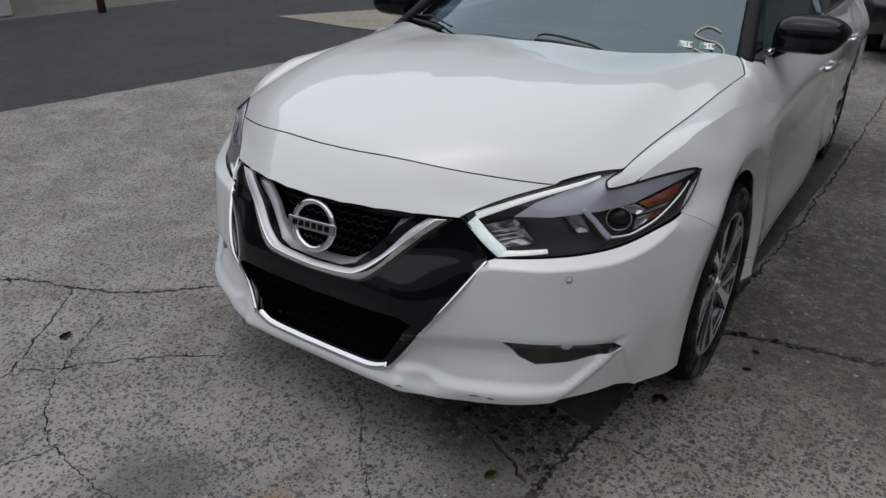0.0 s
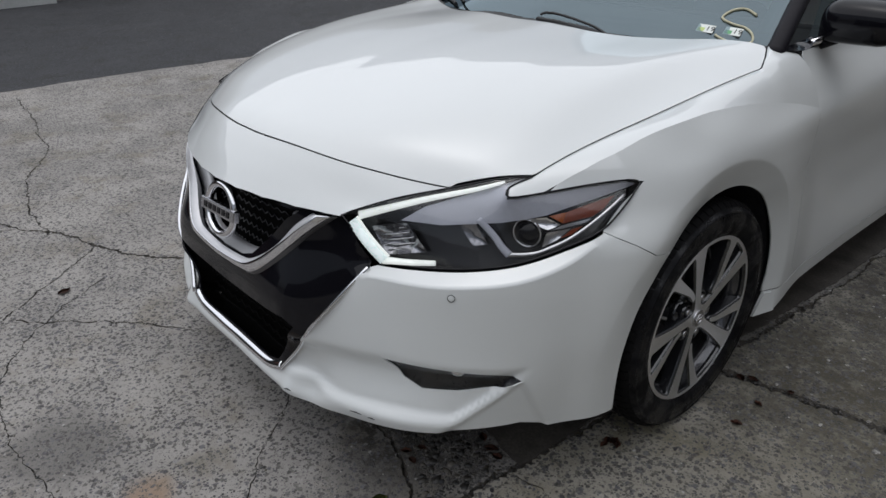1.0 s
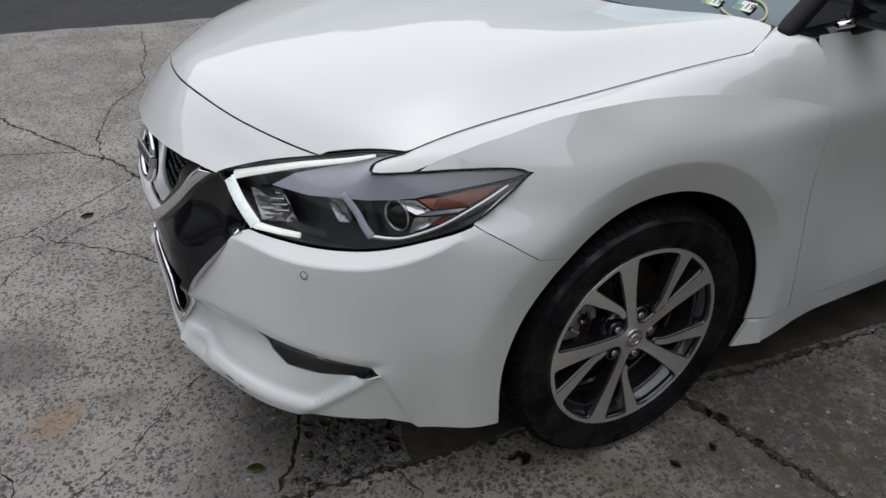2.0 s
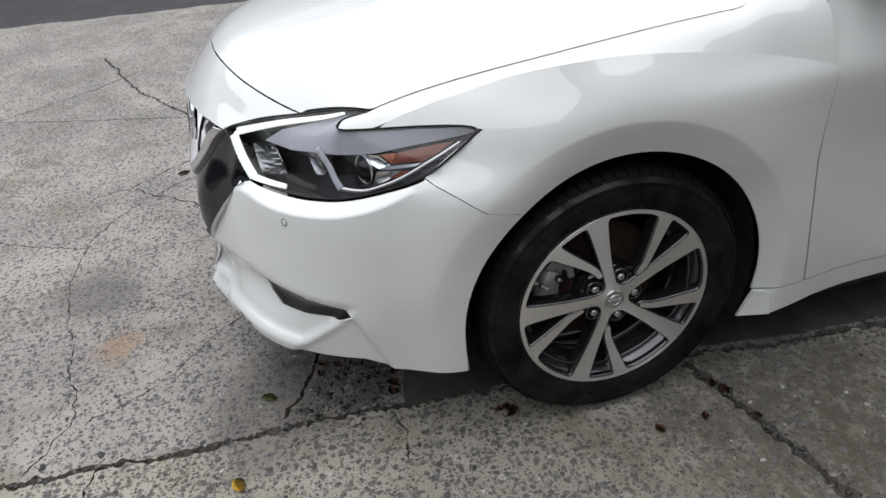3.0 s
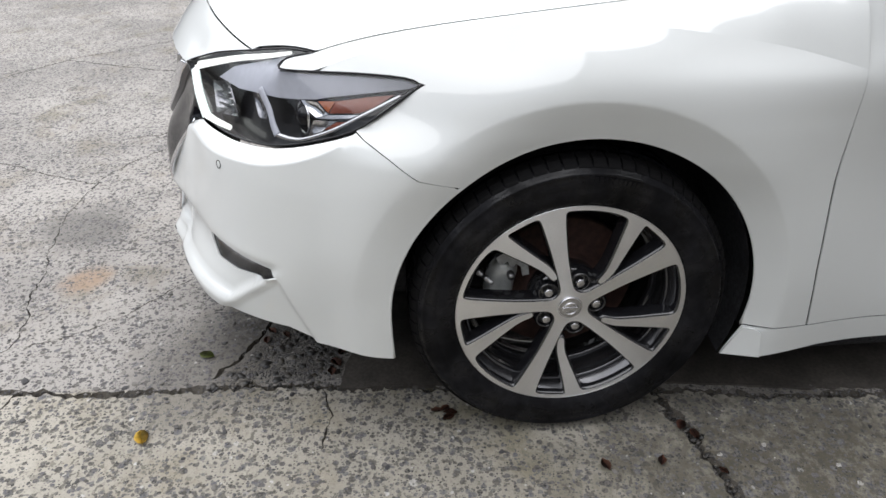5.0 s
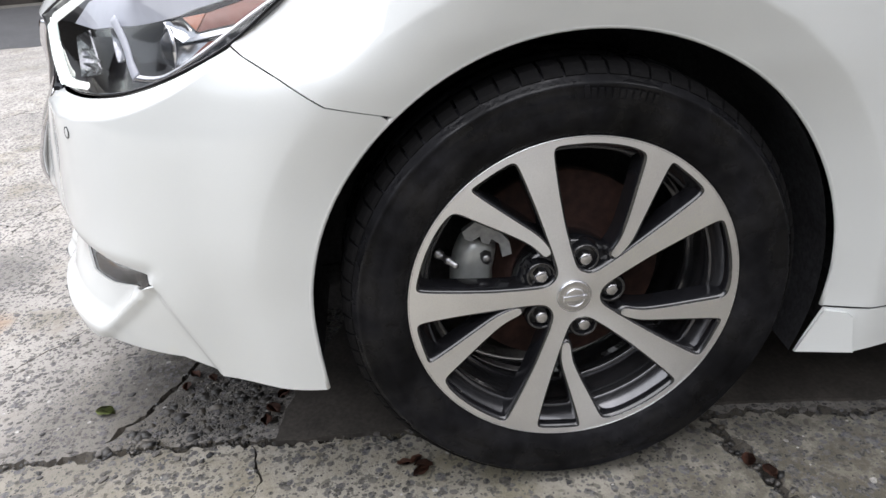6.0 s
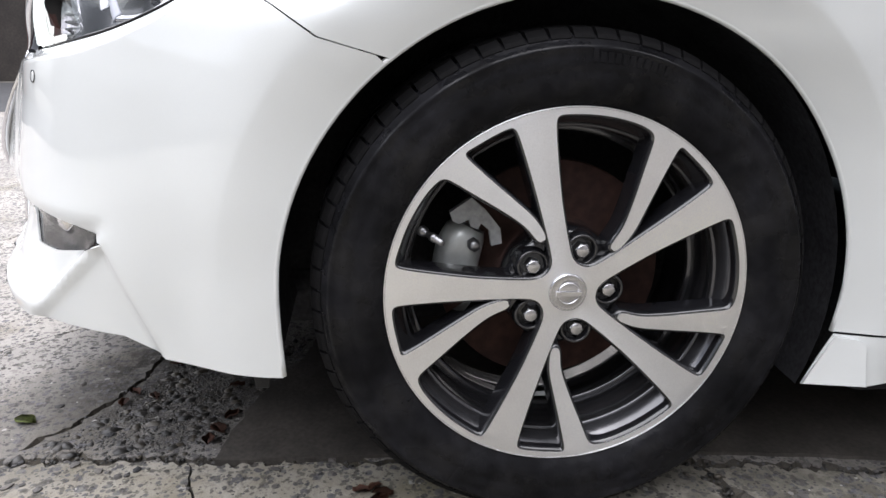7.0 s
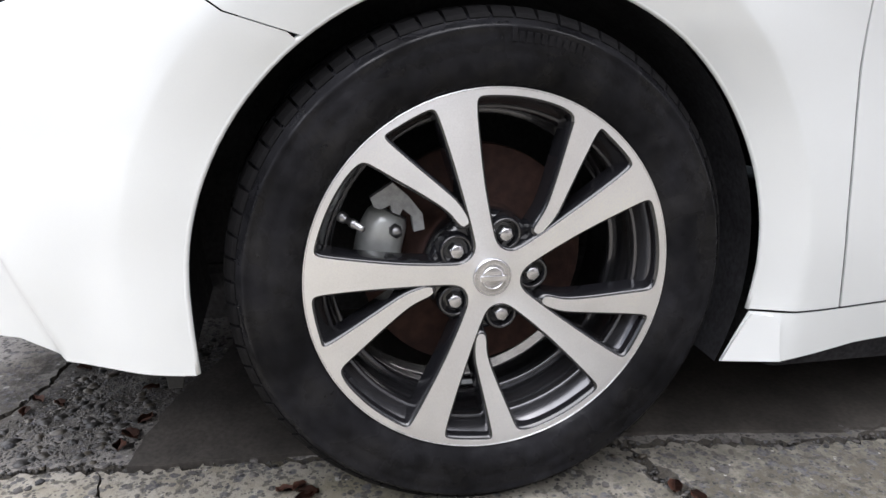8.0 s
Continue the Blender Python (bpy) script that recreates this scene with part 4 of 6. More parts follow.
def wheel(at, side, spin, turn_z=0.0):
    hub = new("wheel")
    hub.parent = car
    hub.matrix_basis = pose(*at, 0, 0, turn_z if side > 0 else 180 + turn_z)

    def p(name, bm, m, label="", turn=True):
        if turn and spin:
            bm.transform(Matrix.Rotation(radians(-spin), 4, "X"))
        return part(name, bm, m, hub, label)

    prof = [(-0.004, 0.236), (0.002, 0.2415), (0.009, 0.250), (0.013, 0.262), (0.0155, 0.278), (0.0145, 0.281), (0.0155, 0.284), (0.0145, 0.296), (0.0120, 0.3055), (0.0138, 0.3080), (0.0115, 0.3115), (0.0070, 0.3130), (0.003, 0.3175),
            (-0.004, 0.3220), (-0.018, 0.3262), (-0.036, 0.3278), (-0.048, 0.3338), (-0.050, 0.327), (-0.058, 0.327), (-0.060, 0.3343), (-0.095, 0.3350), (-0.097, 0.327), (-0.107, 0.327), (-0.109, 0.3350),
            (-0.150, 0.3343), (-0.152, 0.327), (-0.160, 0.327), (-0.162, 0.3338), (-0.19, 0.331), (-0.21, 0.318), (-0.222, 0.285), (-0.212, 0.245), (-0.20, 0.232)]
    p("tyre", lathe(prof, 96), RUBBER, "black rubber tyre with a dusty sidewall")
    block = bmesh.new()
    ends = []
    for y_ in (-0.0122, 0.0122):
        bend = 1 - 0.5 * (y_ / 0.33) ** 2
        ends.append([block.verts.new((x_, y_, r_ * bend)) for x_, r_ in ((0.0010, 0.3175), (0.0022, 0.3195), (-0.0020, 0.3245), (-0.0130, 0.3318), (-0.0380, 0.3344), (-0.0380, 0.3240))])
    for i in range(6):
        block.faces.new((ends[0][i], ends[0][(i + 1) % 6], ends[1][(i + 1) % 6], ends[1][i]))
    block.faces.new(ends[0][::-1])
    block.faces.new(ends[1])
    bmesh.ops.recalc_face_normals(block, faces=block.faces)
    me = None
    for k in range(72):                                             # shoulder blocks of the tread
        if me is None:
            ob = part("tread_block", block, TREAD, hub)
            me = ob.data
        else:
            ob = new("tread_block", me)
            ob.parent = hub
        ob.matrix_basis = Matrix.Rotation(radians(5.0 * k), 4, "X")
    for k in range(11):                                             # raised maker's mark as plain bars
        bm = box(bmesh.new(), (0.012, -0.0032, 0.292), (0.0158, 0.0032, 0.304 if k else 0.308), 0.0006, Matrix.Rotation(radians(-(2.0 + 1.75 * k)), 4, "X"))
        p("raised_mark", bm, RUBBER)
    p("rim", lathe([(0.002, 0.2425), (0.0045, 0.2405), (0.0035, 0.2360), (-0.003, 0.2335), (-0.012, 0.226), (-0.030, 0.216), (-0.060, 0.210), (-0.13, 0.206), (-0.190, 0.214), (-0.195, 0.225), (-0.19, 0.230), (-0.02, 0.230)], 96, close=True), BARREL, "dark painted rim barrel")
    for x0, r0 in ((-0.030, 0.2245), (-0.085, 0.2130)):              # steps inside the barrel
        p("barrel_step", lathe([(x0, r0), (x0 - 0.001, r0 - 0.011), (x0 - 0.004, r0 - 0.0125), (x0 - 0.030, r0 - 0.0125), (x0 - 0.030, r0)], 96, close=True), BARREL)
    p("rim_edge", lathe([(0.0025, 0.2414), (0.0046, 0.2408), (0.0048, 0.2396), (0.0030, 0.2388), (-0.003, 0.2390), (-0.002, 0.2405)], 96, close=True), MACHINED, "machined rim edge")
    hole = opening()
    holes = []
    for k in range(5):
        c, sn = math.cos(radians(72 * k)), math.sin(radians(72 * k))
        holes.append(np.stack([hole[:, 0] * c + hole[:, 1] * sn, hole[:, 1] * c - hole[:, 0] * sn], 1))
    v, f, rings = mesh2d([(0.2400 * math.sin(a), 0.2400 * math.cos(a)) for a in np.linspace(0, 2 * math.pi, 121)[:-1]], holes, 0.014, 0.0045)
    v3 = np.stack([face_x(np.hypot(v[:, 0], v[:, 1])), v[:, 0], v[:, 1]], 1)
    face = shell(v3, f, rings, 0.002, (1, 0, 0))
    bmesh.ops.remove_doubles(face, verts=face.verts[:], dist=1e-5)
    for e in face.edges:
        e.smooth = len(e.link_faces) == 2 and e.calc_face_angle(0) < 0.7
    p("wheel_face", face, MACHINED, "machined alloy face with five wide and five slim spokes")
    for k in range(5):
        # dark flared sides of the opening
        q = holes[k]
        d = np.roll(q, -1, 0) - np.roll(q, 1, 0)
        d /= np.linalg.norm(d, axis=1, keepdims=True)
        nrm = np.stack([-d[:, 1], d[:, 0]], 1)
        area = (q[:, 0] * np.roll(q[:, 1], -1) - q[:, 1] * np.roll(q[:, 0], -1)).sum()
        nrm *= np.sign(area)
        x0 = face_x(np.hypot(q[:, 0], q[:, 1]))
        bm = bmesh.new()
        ring = []
        for off, dx in ((-0.0002, -0.0004), (0.0026, -0.0014), (0.0042, -0.010), (0.0058, -0.036)):
            ring.append([bm.verts.new((x0[i] + dx, *(q[i] + nrm[i] * off))) for i in range(len(q))])
        for u, w in zip(ring, ring[1:]):
            for i in range(len(q)):
                j = (i + 1) % len(q)
                bm.faces.new((u[i], u[j], w[j], w[i])).smooth = True
        p("opening_side", bm, WHEEL_DARK, "gloss black flank of the spokes")
        c = polar(0.0572, 18.8 + 72 * k, 0)
        cup = lathe([(-0.030, 0.0150), (-0.014, 0.0172), (-0.0120, 0.0192), (-0.0135, 0.0212), (-0.020, 0.0235), (-0.034, 0.0250)], 32)
        cup.transform(Matrix.Translation(c))
        p("nut_pocket", cup, WHEEL_DARK)
        nut = lathe([(-0.034, 0.0125), (-0.028, 0.0122), (-0.0275, 0.0104), (-0.011, 0.0100), (-0.0095, 0.0086)], 6)
        for f_ in nut.faces:
            f_.smooth = False
        nut.transform(Matrix.Translation(c) @ Matrix.Rotation(0.3, 4, "X"))
        nut_ob = p("wheel_nut", nut, STEEL, "steel hexagonal wheel nut")
        top = lathe([(-0.0105, 0.0088), (-0.0090, 0.0082), (-0.0084, 0.0072), (-0.0084, 0.0)], 20)
        top.transform(Matrix.Translation(c))
        if spin:
            top.transform(Matrix.Rotation(radians(-spin), 4, "X"))
        part("nut_top", top, SATIN, nut_ob)
    p("hub", lathe([(-0.012, 0.0), (-0.012, 0.034), (-0.016, 0.040), (-0.022, 0.046), (-0.024, 0.070), (-0.028, 0.079), (-0.050, 0.084), (-0.075, 0.08)], 48), WHEEL_DARK, "dark wheel hub")
    p("centre_cap", lathe([(0.0010, 0.0), (0.0004, 0.016), (-0.0020, 0.0225), (-0.0012, 0.0240), (-0.0040, 0.0255), (-0.010, 0.0255)], 40), SATIN, "silver centre cap")
    bm = lathe([(0.0004, 0.0125), (0.0030, 0.0140), (0.0004, 0.0155), (-0.001, 0.014)], 32, close=True)
    box(bm, (0.0004, -0.0175, -0.0035), (0.0032, 0.0175, 0.0035), 0.0008)
    p("cap_emblem", bm, CHROME, "raised ring and bar")
    bm = lathe([(-0.004, 0.0075), (0.003, 0.0068), (0.004, 0.0046), (0.014, 0.0044), (0.015, 0.0060), (0.021, 0.0060), (0.022, 0.0046), (0.034, 0.0046), (0.036, 0.0030), (0.036, 0.0)], 12)
    bm.transform(Matrix.Translation(polar(0.203, -67.0, -0.032)) @ Matrix.Rotation(radians(67.0), 4, "X") @ Matrix.Rotation(radians(42), 4, "Y"))
    p("valve", bm, STEEL, "steel valve stem with a cap")
    p("brake_disc", lathe([(-0.070, 0.0), (-0.070, 0.080), (-0.075, 0.084), (-0.098, 0.086), (-0.098, 0.158), (-0.101, 0.160), (-0.123, 0.160), (-0.123, 0.05)], 64), RUST, "rusty brake disc", False)
    if at[1] < 1:
        arc = [polar(0.137, -104 + 5 * i, -0.098) for i in range(10)]
        cal = tube(arc, [0.024, 0.030, 0.032, 0.033, 0.033, 0.033, 0.033, 0.032, 0.030, 0.024], 14, 1.0, up=(1, 0, 0))
        for v_ in cal.verts:
            v_.co.x = -0.068 + min(0.0, v_.co.x + 0.074) * 0.9 if v_.co.x > -0.074 else v_.co.x
        p("caliper", cal, CALIPER, "grey cast caliper", False)
        plate = [(-0.150, 0.098), (-0.121, 0.117), (-0.100, 0.098), (-0.082, 0.075), (-0.079, 0.054), (-0.093, 0.051), (-0.096, 0.072), (-0.108, 0.082), (-0.112, 0.074), (-0.122, 0.078), (-0.124, 0.088), (-0.137, 0.082), (-0.146, 0.086)]
        v, f, rings = mesh2d(plate, (), 0.012, 0.006)
        p("caliper_bracket", shell(np.stack([np.full(len(v), -0.056), v[:, 0], v[:, 1]], 1), f, rings, 0.012, (1, 0, 0)), BRACKET, "grey cast bracket", False)
        for a_ in (-66, -36):
            bolt = lathe([(-0.062, 0.0), (-0.050, 0.0), (-0.050, 0.008), (-0.066, 0.009)], 6)
            bolt.transform(Matrix.Translation(polar(0.128, a_, 0)))
            p("caliper_bolt", bolt, STEEL, "", False)
    return hub


FACE_X = 0.893
for sx in (1, -1):
    wheel((sx * FACE_X, 0.0, HUB_Z), sx, 0.0, 0.4 * sx)
    wheel((sx * (FACE_X - 0.07), BASE, HUB_Z), sx, 25.0)

# wheel wells and floor
for yc in (0.0, BASE):
    for sx in (1, -1):
        bm = bmesh.new()
        rows = []
        for x, r in ((0.876, 0.381), (0.868, 0.386), (0.80, 0.395), (0.55, 0.395)):
            rows.append([bm.verts.new((sx * (x - 0.045 * (yc > 1)), yc + r * math.cos(a), HUB_Z + r * math.sin(a))) for a in np.linspace(-0.42, math.pi + 0.27, 40)])
        for u, w in zip(rows, rows[1:]):
            for i in range(39):
                bm.faces.new((u[i], u[i + 1], w[i + 1], w[i])).smooth = True
        bm.faces.new(rows[-1])
        part("wheel_liner", bm, LINER, car, "black felt wheel liner")
bm = bmesh.new()
box(bm, (-0.56, -0.70, 0.165), (0.56, 3.75, 0.27), 0.02)
box(bm, (-0.835, 0.47, 0.130), (0.835, 2.30, 0.25), 0.02)
box(bm, (-0.66, -0.68, 0.240), (0.66, -0.41, 0.30), 0.02)
part("underbody", bm, LINER, car, "dark underbody")

# ---------------------------------------------------------------- cabin
cowl = both([(0.0, 0.174), (0.20, 0.189), (0.40, 0.239), (0.55, 0.304), (0.68, 0.376), (0.735, 0.412), (0.745, 0.47), (0.60, 0.38), (0.40, 0.30), (0.0, 0.24)])
v, f, rings = mesh2d(cowl, (), 0.03, 0.02)
p3 = bonnet(v) - (0, 0, 0.012)
part("cowl", shell(p3, f, rings, 0.004, (0, 0, 1)), BLACK_MATT, car, "black plastic scuttle")
WS_B = [(-0.745, 0.465, 0.948), (-0.60, 0.365, 0.966), (-0.40, 0.285, 0.978), (0.0, 0.225, 0.985), (0.40, 0.285, 0.978), (0.60, 0.365, 0.966), (0.745, 0.465, 0.948)]
WS_T = [(0.575, 1.16, 1.345), (0.40, 1.10, 1.385), (0.0, 1.07, 1.405), (-0.40, 1.10, 1.385), (-0.575, 1.16, 1.345)]
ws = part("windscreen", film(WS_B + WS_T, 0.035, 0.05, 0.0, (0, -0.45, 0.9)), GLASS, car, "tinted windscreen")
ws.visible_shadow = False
part("dashboard", film([(-0.70, 0.46, 0.93), (0, 0.31, 0.955), (0.70, 0.46, 0.93), (0.70, 1.0, 0.93), (-0.70, 1.0, 0.93)], 0.02, 0.06, 0.02), INTERIOR, car, "dark dashboard top")
bm = bmesh.new()
box(bm, (-0.72, 1.0, 0.30), (0.72, 1.05, 0.94), 0.01)
part("dashboard", bm, INTERIOR, car)
part("roof", film([(0.57, 1.17, 1.350), (0.40, 1.105, 1.388), (0.0, 1.075, 1.408), (-0.40, 1.105, 1.388), (-0.57, 1.17, 1.350), (-0.60, 1.7, 1.375), (-0.57, 2.35, 1.345), (0.0, 2.42, 1.38), (0.57, 2.35, 1.345), (0.60, 1.7, 1.375)], 0.045, 0.06, 0.01), PAINT, car, "white roof")
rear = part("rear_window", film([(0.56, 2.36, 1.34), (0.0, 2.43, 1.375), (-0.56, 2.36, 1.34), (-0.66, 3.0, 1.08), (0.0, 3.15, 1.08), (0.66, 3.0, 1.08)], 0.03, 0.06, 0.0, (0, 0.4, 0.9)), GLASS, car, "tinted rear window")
part("boot_lid", film([(0.72, 3.0, 1.06), (0.0, 3.16, 1.075), (-0.72, 3.0, 1.06), (-0.74, 3.4, 1.03), (-0.66, 3.80, 1.00), (0.0, 3.90, 1.03), (0.66, 3.80, 1.00), (0.74, 3.4, 1.03)], 0.01, 0.06, 0.01), PAINT, car, "white boot lid")
part("tail_panel", film([(0.66, 3.80, 1.00), (0.0, 3.90, 1.03), (-0.66, 3.80, 1.00), (-0.70, 3.74, 0.80), (-0.70, 3.72, 0.30), (0.0, 3.90, 0.28), (0.70, 3.72, 0.30), (0.70, 3.74, 0.80)], 0.03, 0.06, 0.01, (0, 1, 0.1)), PAINT, car, "white rear bumper")
for sx in (1, -1):
    A = [(sx * 0.760, 0.43, 0.950), (sx * 0.72, 0.60, 1.045), (sx * 0.66, 0.87, 1.20), (sx * 0.585, 1.15, 1.345)]
    part("pillar", tube(curve_points(A, 6), 0.027, 10, 0.8), FRIT, car, "dark windscreen pillar")
    part("roof_rail", tube(curve_points([(sx * 0.585, 1.15, 1.345), (sx * 0.61, 1.7, 1.37), (sx * 0.58, 2.35, 1.34), (sx * 0.66, 2.75, 1.20), (sx * 0.74, 3.05, 1.06)], 6), 0.035, 10, 0.8), PAINT, car)
    for loop in ([(0.775, 0.60, 0.965), (0.80, 0.80, 0.965), (0.805, 1.60, 0.985), (0.64, 1.60, 1.34), (0.615, 1.20, 1.33), (0.69, 0.88, 1.185)], [(0.805, 1.64, 0.985), (0.81, 2.40, 1.005), (0.74, 2.65, 1.10), (0.63, 2.35, 1.315), (0.64, 1.64, 1.34)]):
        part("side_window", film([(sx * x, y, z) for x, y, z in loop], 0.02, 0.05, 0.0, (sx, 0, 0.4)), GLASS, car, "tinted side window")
    part("waist_trim", tube([(sx * x, y, z) for x, y, z in ((0.800, 0.56, 0.972), (0.810, 0.9, 0.977), (0.815, 1.6, 0.988), (0.824, 2.4, 1.005))], 0.009, 8, 1.2), CHROME, car, "chrome waist strip")
    bm = film([(sx * x, y, z) for x, y, z in ((0.806, 0.50, 0.962), (0.765, 0.44, 0.966), (0.775, 0.62, 0.980), (0.812, 0.62, 0.964))], 0.006, 0.03, 0.004, (sx * 0.5, 0, 1))
    part("corner_trim", bm, BLACK_GLOSS, car)
    part("belt", film([(sx * x, y, z) for x, y, z in ((0.805, 0.50, 0.958), (0.812, 1.0, 0.958), (0.83, 2.4, 0.958), (0.80, 2.45, 1.01), (0.795, 1.6, 0.995), (0.79, 0.60, 0.975))], 0.0, 0.06, 0.01, (sx, 0, 0.6)), PAINT, car)
    part("inner_door", film([(sx * 0.74, 0.5, 0.93), (sx * 0.74, 2.5, 0.95), (sx * 0.74, 2.5, 0.35), (sx * 0.74, 0.5, 0.35)], 0.0, 0.15, 0.02, (sx, 0, 0)), INTERIOR, car)
    # mirror
    mirror = new("door_mirror")
    mirror.parent = car
    def ellipsoid(c, r):
        bm = bmesh.new()
        bmesh.ops.create_uvsphere(bm, u_segments=28, v_segments=16, radius=1.0)
        for vv in bm.verts:
            x, y, z = vv.co
            vv.co = Vector((c[0] + sx * r[0] * math.copysign(abs(x) ** 0.45, x), c[1] + r[1] * (math.copysign(abs(y) ** 0.8, y) if y < 0 else 0.25 * y), c[2] + r[2] * math.copysign(abs(z) ** (0.6 if z > 0 else 0.42), z) * (1 - 0.60 * max(x, 0) ** 1.7 - 0.05 * x) * (0.9 if z < 0 else 1) + 0.018 * x * abs(x)))
        if sx < 0:
            bmesh.ops.reverse_faces(bm, faces=bm.faces)
        return smooth(bm)
    part("housing", ellipsoid((sx * 0.914, 0.655, 1.034), (0.122, 0.10, 0.067)), BLACK_GLOSS, mirror, "gloss black mirror housing")
    sig = [(sx * (0.906 + 0.121 * math.sin(a_)), 0.655 - 0.102 * math.cos(a_) ** 0.8, 1.030 + 0.006 * a_) for a_ in (0.55, 0.8, 1.05, 1.3, 1.5)]
    part("turn_signal", tube(curve_points(sig, 4), [0.002 + 0.0065 * i / 16 for i in range(17)], 8, 1.0), SATIN, mirror, "clear indicator strip")
    part("stalk", tube([(sx * 0.79, 0.62, 0.955), (sx * 0.83, 0.645, 0.975), (sx * 0.87, 0.66, 1.0)], 0.024, 10, 0.6), BLACK_GLOSS, mirror)
    # door handles
    for door, yy in ((front_doors, 1.42), (rear_doors, 2.32)):
        d = door[0 if sx > 0 else 1]
        c0, n0 = skin_at(sx * (1.557 + yy), 0.80, 0.0)
        pts = [c0 + n0 * h_ + Vector((0, dy, 0)) for dy, h_ in ((-0.09, 0.0), (-0.075, 0.022), (0.0, 0.030), (0.075, 0.022), (0.09, 0.0))]
        part("handle", tube(curve_points(pts, 5), 0.012, 8, 1.0), CHROME, d, "chrome handle")
# things on the glass
from mathutils.bvhtree import BVHTree

GLASS_TREE = BVHTree.FromPolygons([tuple(p.co) for p in ws.data.vertices], [tuple(p.vertices) for p in ws.data.polygons])


def glass_z(x, y):
    """Height of the windscreen's outer face over (x, y), carried on past its edge."""
    hit = GLASS_TREE.ray_cast(Vector((x, y, 3.0)), Vector((0, 0, -1)))[0]
    return hit.z if hit else 0.980 - 0.065 * x * x + (y - 0.225 - 0.43 * x * x) * 0.50



# wipers: the hooked arm over its blade
for arm_line, blade_line in (
        (((0.42, 0.272), (0.335, 0.246), (0.26, 0.256), (0.13, 0.265), (0.072, 0.259), (0.056, 0.244)), ((0.050, 0.236), (0.15, 0.242), (0.28, 0.246), (0.44, 0.288))),
        (((-0.86, 0.610), (-0.79, 0.572), (-0.66, 0.490), (-0.55, 0.418), (-0.40, 0.312), (-0.36, 0.290)), ((-0.72, 0.500), (-0.60, 0.412), (-0.50, 0.350), (-0.42, 0.300)))):
    wiper = new("wiper")
    wiper.parent = car
    part("arm", tube(curve_points([(x, y, glass_z(x, y) + 0.020) for x, y in arm_line], 5), 0.0042, 8), BLACK_MATT, wiper, "hooked black wiper arm")
    part("blade", tube(curve_points([(x, y, glass_z(x, y) + 0.010) for x, y in blade_line], 5), 0.0065, 8, 1.2), BLACK_MATT, wiper, "black rubber wiper blade")


# dark printed edge of the windscreen
def frit(name, line):
    """A band between pairs of (x, y) places, laid on the glass."""
    bm = bmesh.new()
    rows = [[bm.verts.new((a[0] + (b[0] - a[0]) * k / 3, a[1] + (b[1] - a[1]) * k / 3, glass_z(a[0] + (b[0] - a[0]) * k / 3, a[1] + (b[1] - a[1]) * k / 3) - 0.008)) for k in range(4)] for a, b in line]
    for r0, r1 in zip(rows, rows[1:]):
        for k in range(3):
            bm.faces.new((r0[k], r0[k + 1], r1[k + 1], r1[k])).smooth = True
    bmesh.ops.recalc_face_normals(bm, faces=bm.faces)
    bmesh.ops.solidify(bm, geom=bm.faces[:], thickness=0.001)
    return part(name, bm, FRIT, car, "dark printed edge of the windscreen")


base = [(x, 0.205 + 0.42 * x * x) for x in np.linspace(-0.72, 0.72, 31)]
frit("windscreen_edge", [((x, y), (x * 0.98, y + 0.113)) for x, y in base])
for k in (1, -1):
    frit("windscreen_edge", [((k * (0.745 - 0.245 * (y - 0.46)), y), (k * (0.672 - 0.235 * (y - 0.46)), y)) for y in np.linspace(0.47, 1.14, 12)])


def sticker(c, size, stripe, digits):
    s = thing("inspection_sticker", "small white and green sticker on the windscreen", "sticker", "windscreen stickers")
    bm = bmesh.new()
    box(bm, (-size[0] / 2, -size[1] / 2, 0), (size[0] / 2, size[1] / 2, 0.001))
    part("paper", bm, STICKER, s)
    bm = box(bmesh.new(), (-size[0] * 0.46, -size[1] * 0.42, 0.001), (-size[0] * 0.05, size[1] * 0.05, 0.0016))
    part("colour_field", bm, stripe, s)
    bm = box(bmesh.new(), (-size[0] * 0.78, -size[1] * 0.5, 0.0), (-size[0] * 0.52, size[1] * 0.45, 0.0012))
    part("dark_tab", bm, INTERIOR, s)
    text = bpy.data.curves.new("digits", "FONT")
    text.body, text.size, text.extrude = digits, size[1] * 0.8, 0.0003
    text.materials.append(INTERIOR)
    ob = new("digits", text)
    ob.parent = s
    ob.location = (0.0, -size[1] * 0.25, 0.0016)
    s.matrix_basis = Matrix.Translation((c[0], c[1], glass_z(*c) + 0.001)) @ Euler((radians(28), radians(4), radians(12))).to_matrix().to_4x4()
    return s

CORD = [(0.634, 0.554), (0.598, 0.557), (0.573, 0.536), (0.561, 0.503), (0.566, 0.483), (0.60, 0.484), (0.634, 0.494), (0.662, 0.486), (0.676, 0.463), (0.666, 0.437), (0.64, 0.418), (0.604, 0.413), (0.585, 0.416)]
sticker((0.549, 0.423), (0.050, 0.034), STICKER_Y, "19")
sticker((0.615, 0.462), (0.050, 0.034), STICKER_G, "19")
cord = thing("cord", "yellowish cord lying in an S against the windscreen", "cord")
part("strand", tube(curve_points([(x, y, glass_z(x, y) + 0.003) for x, y in CORD], 5), 0.0035, 6), THREAD, cord)

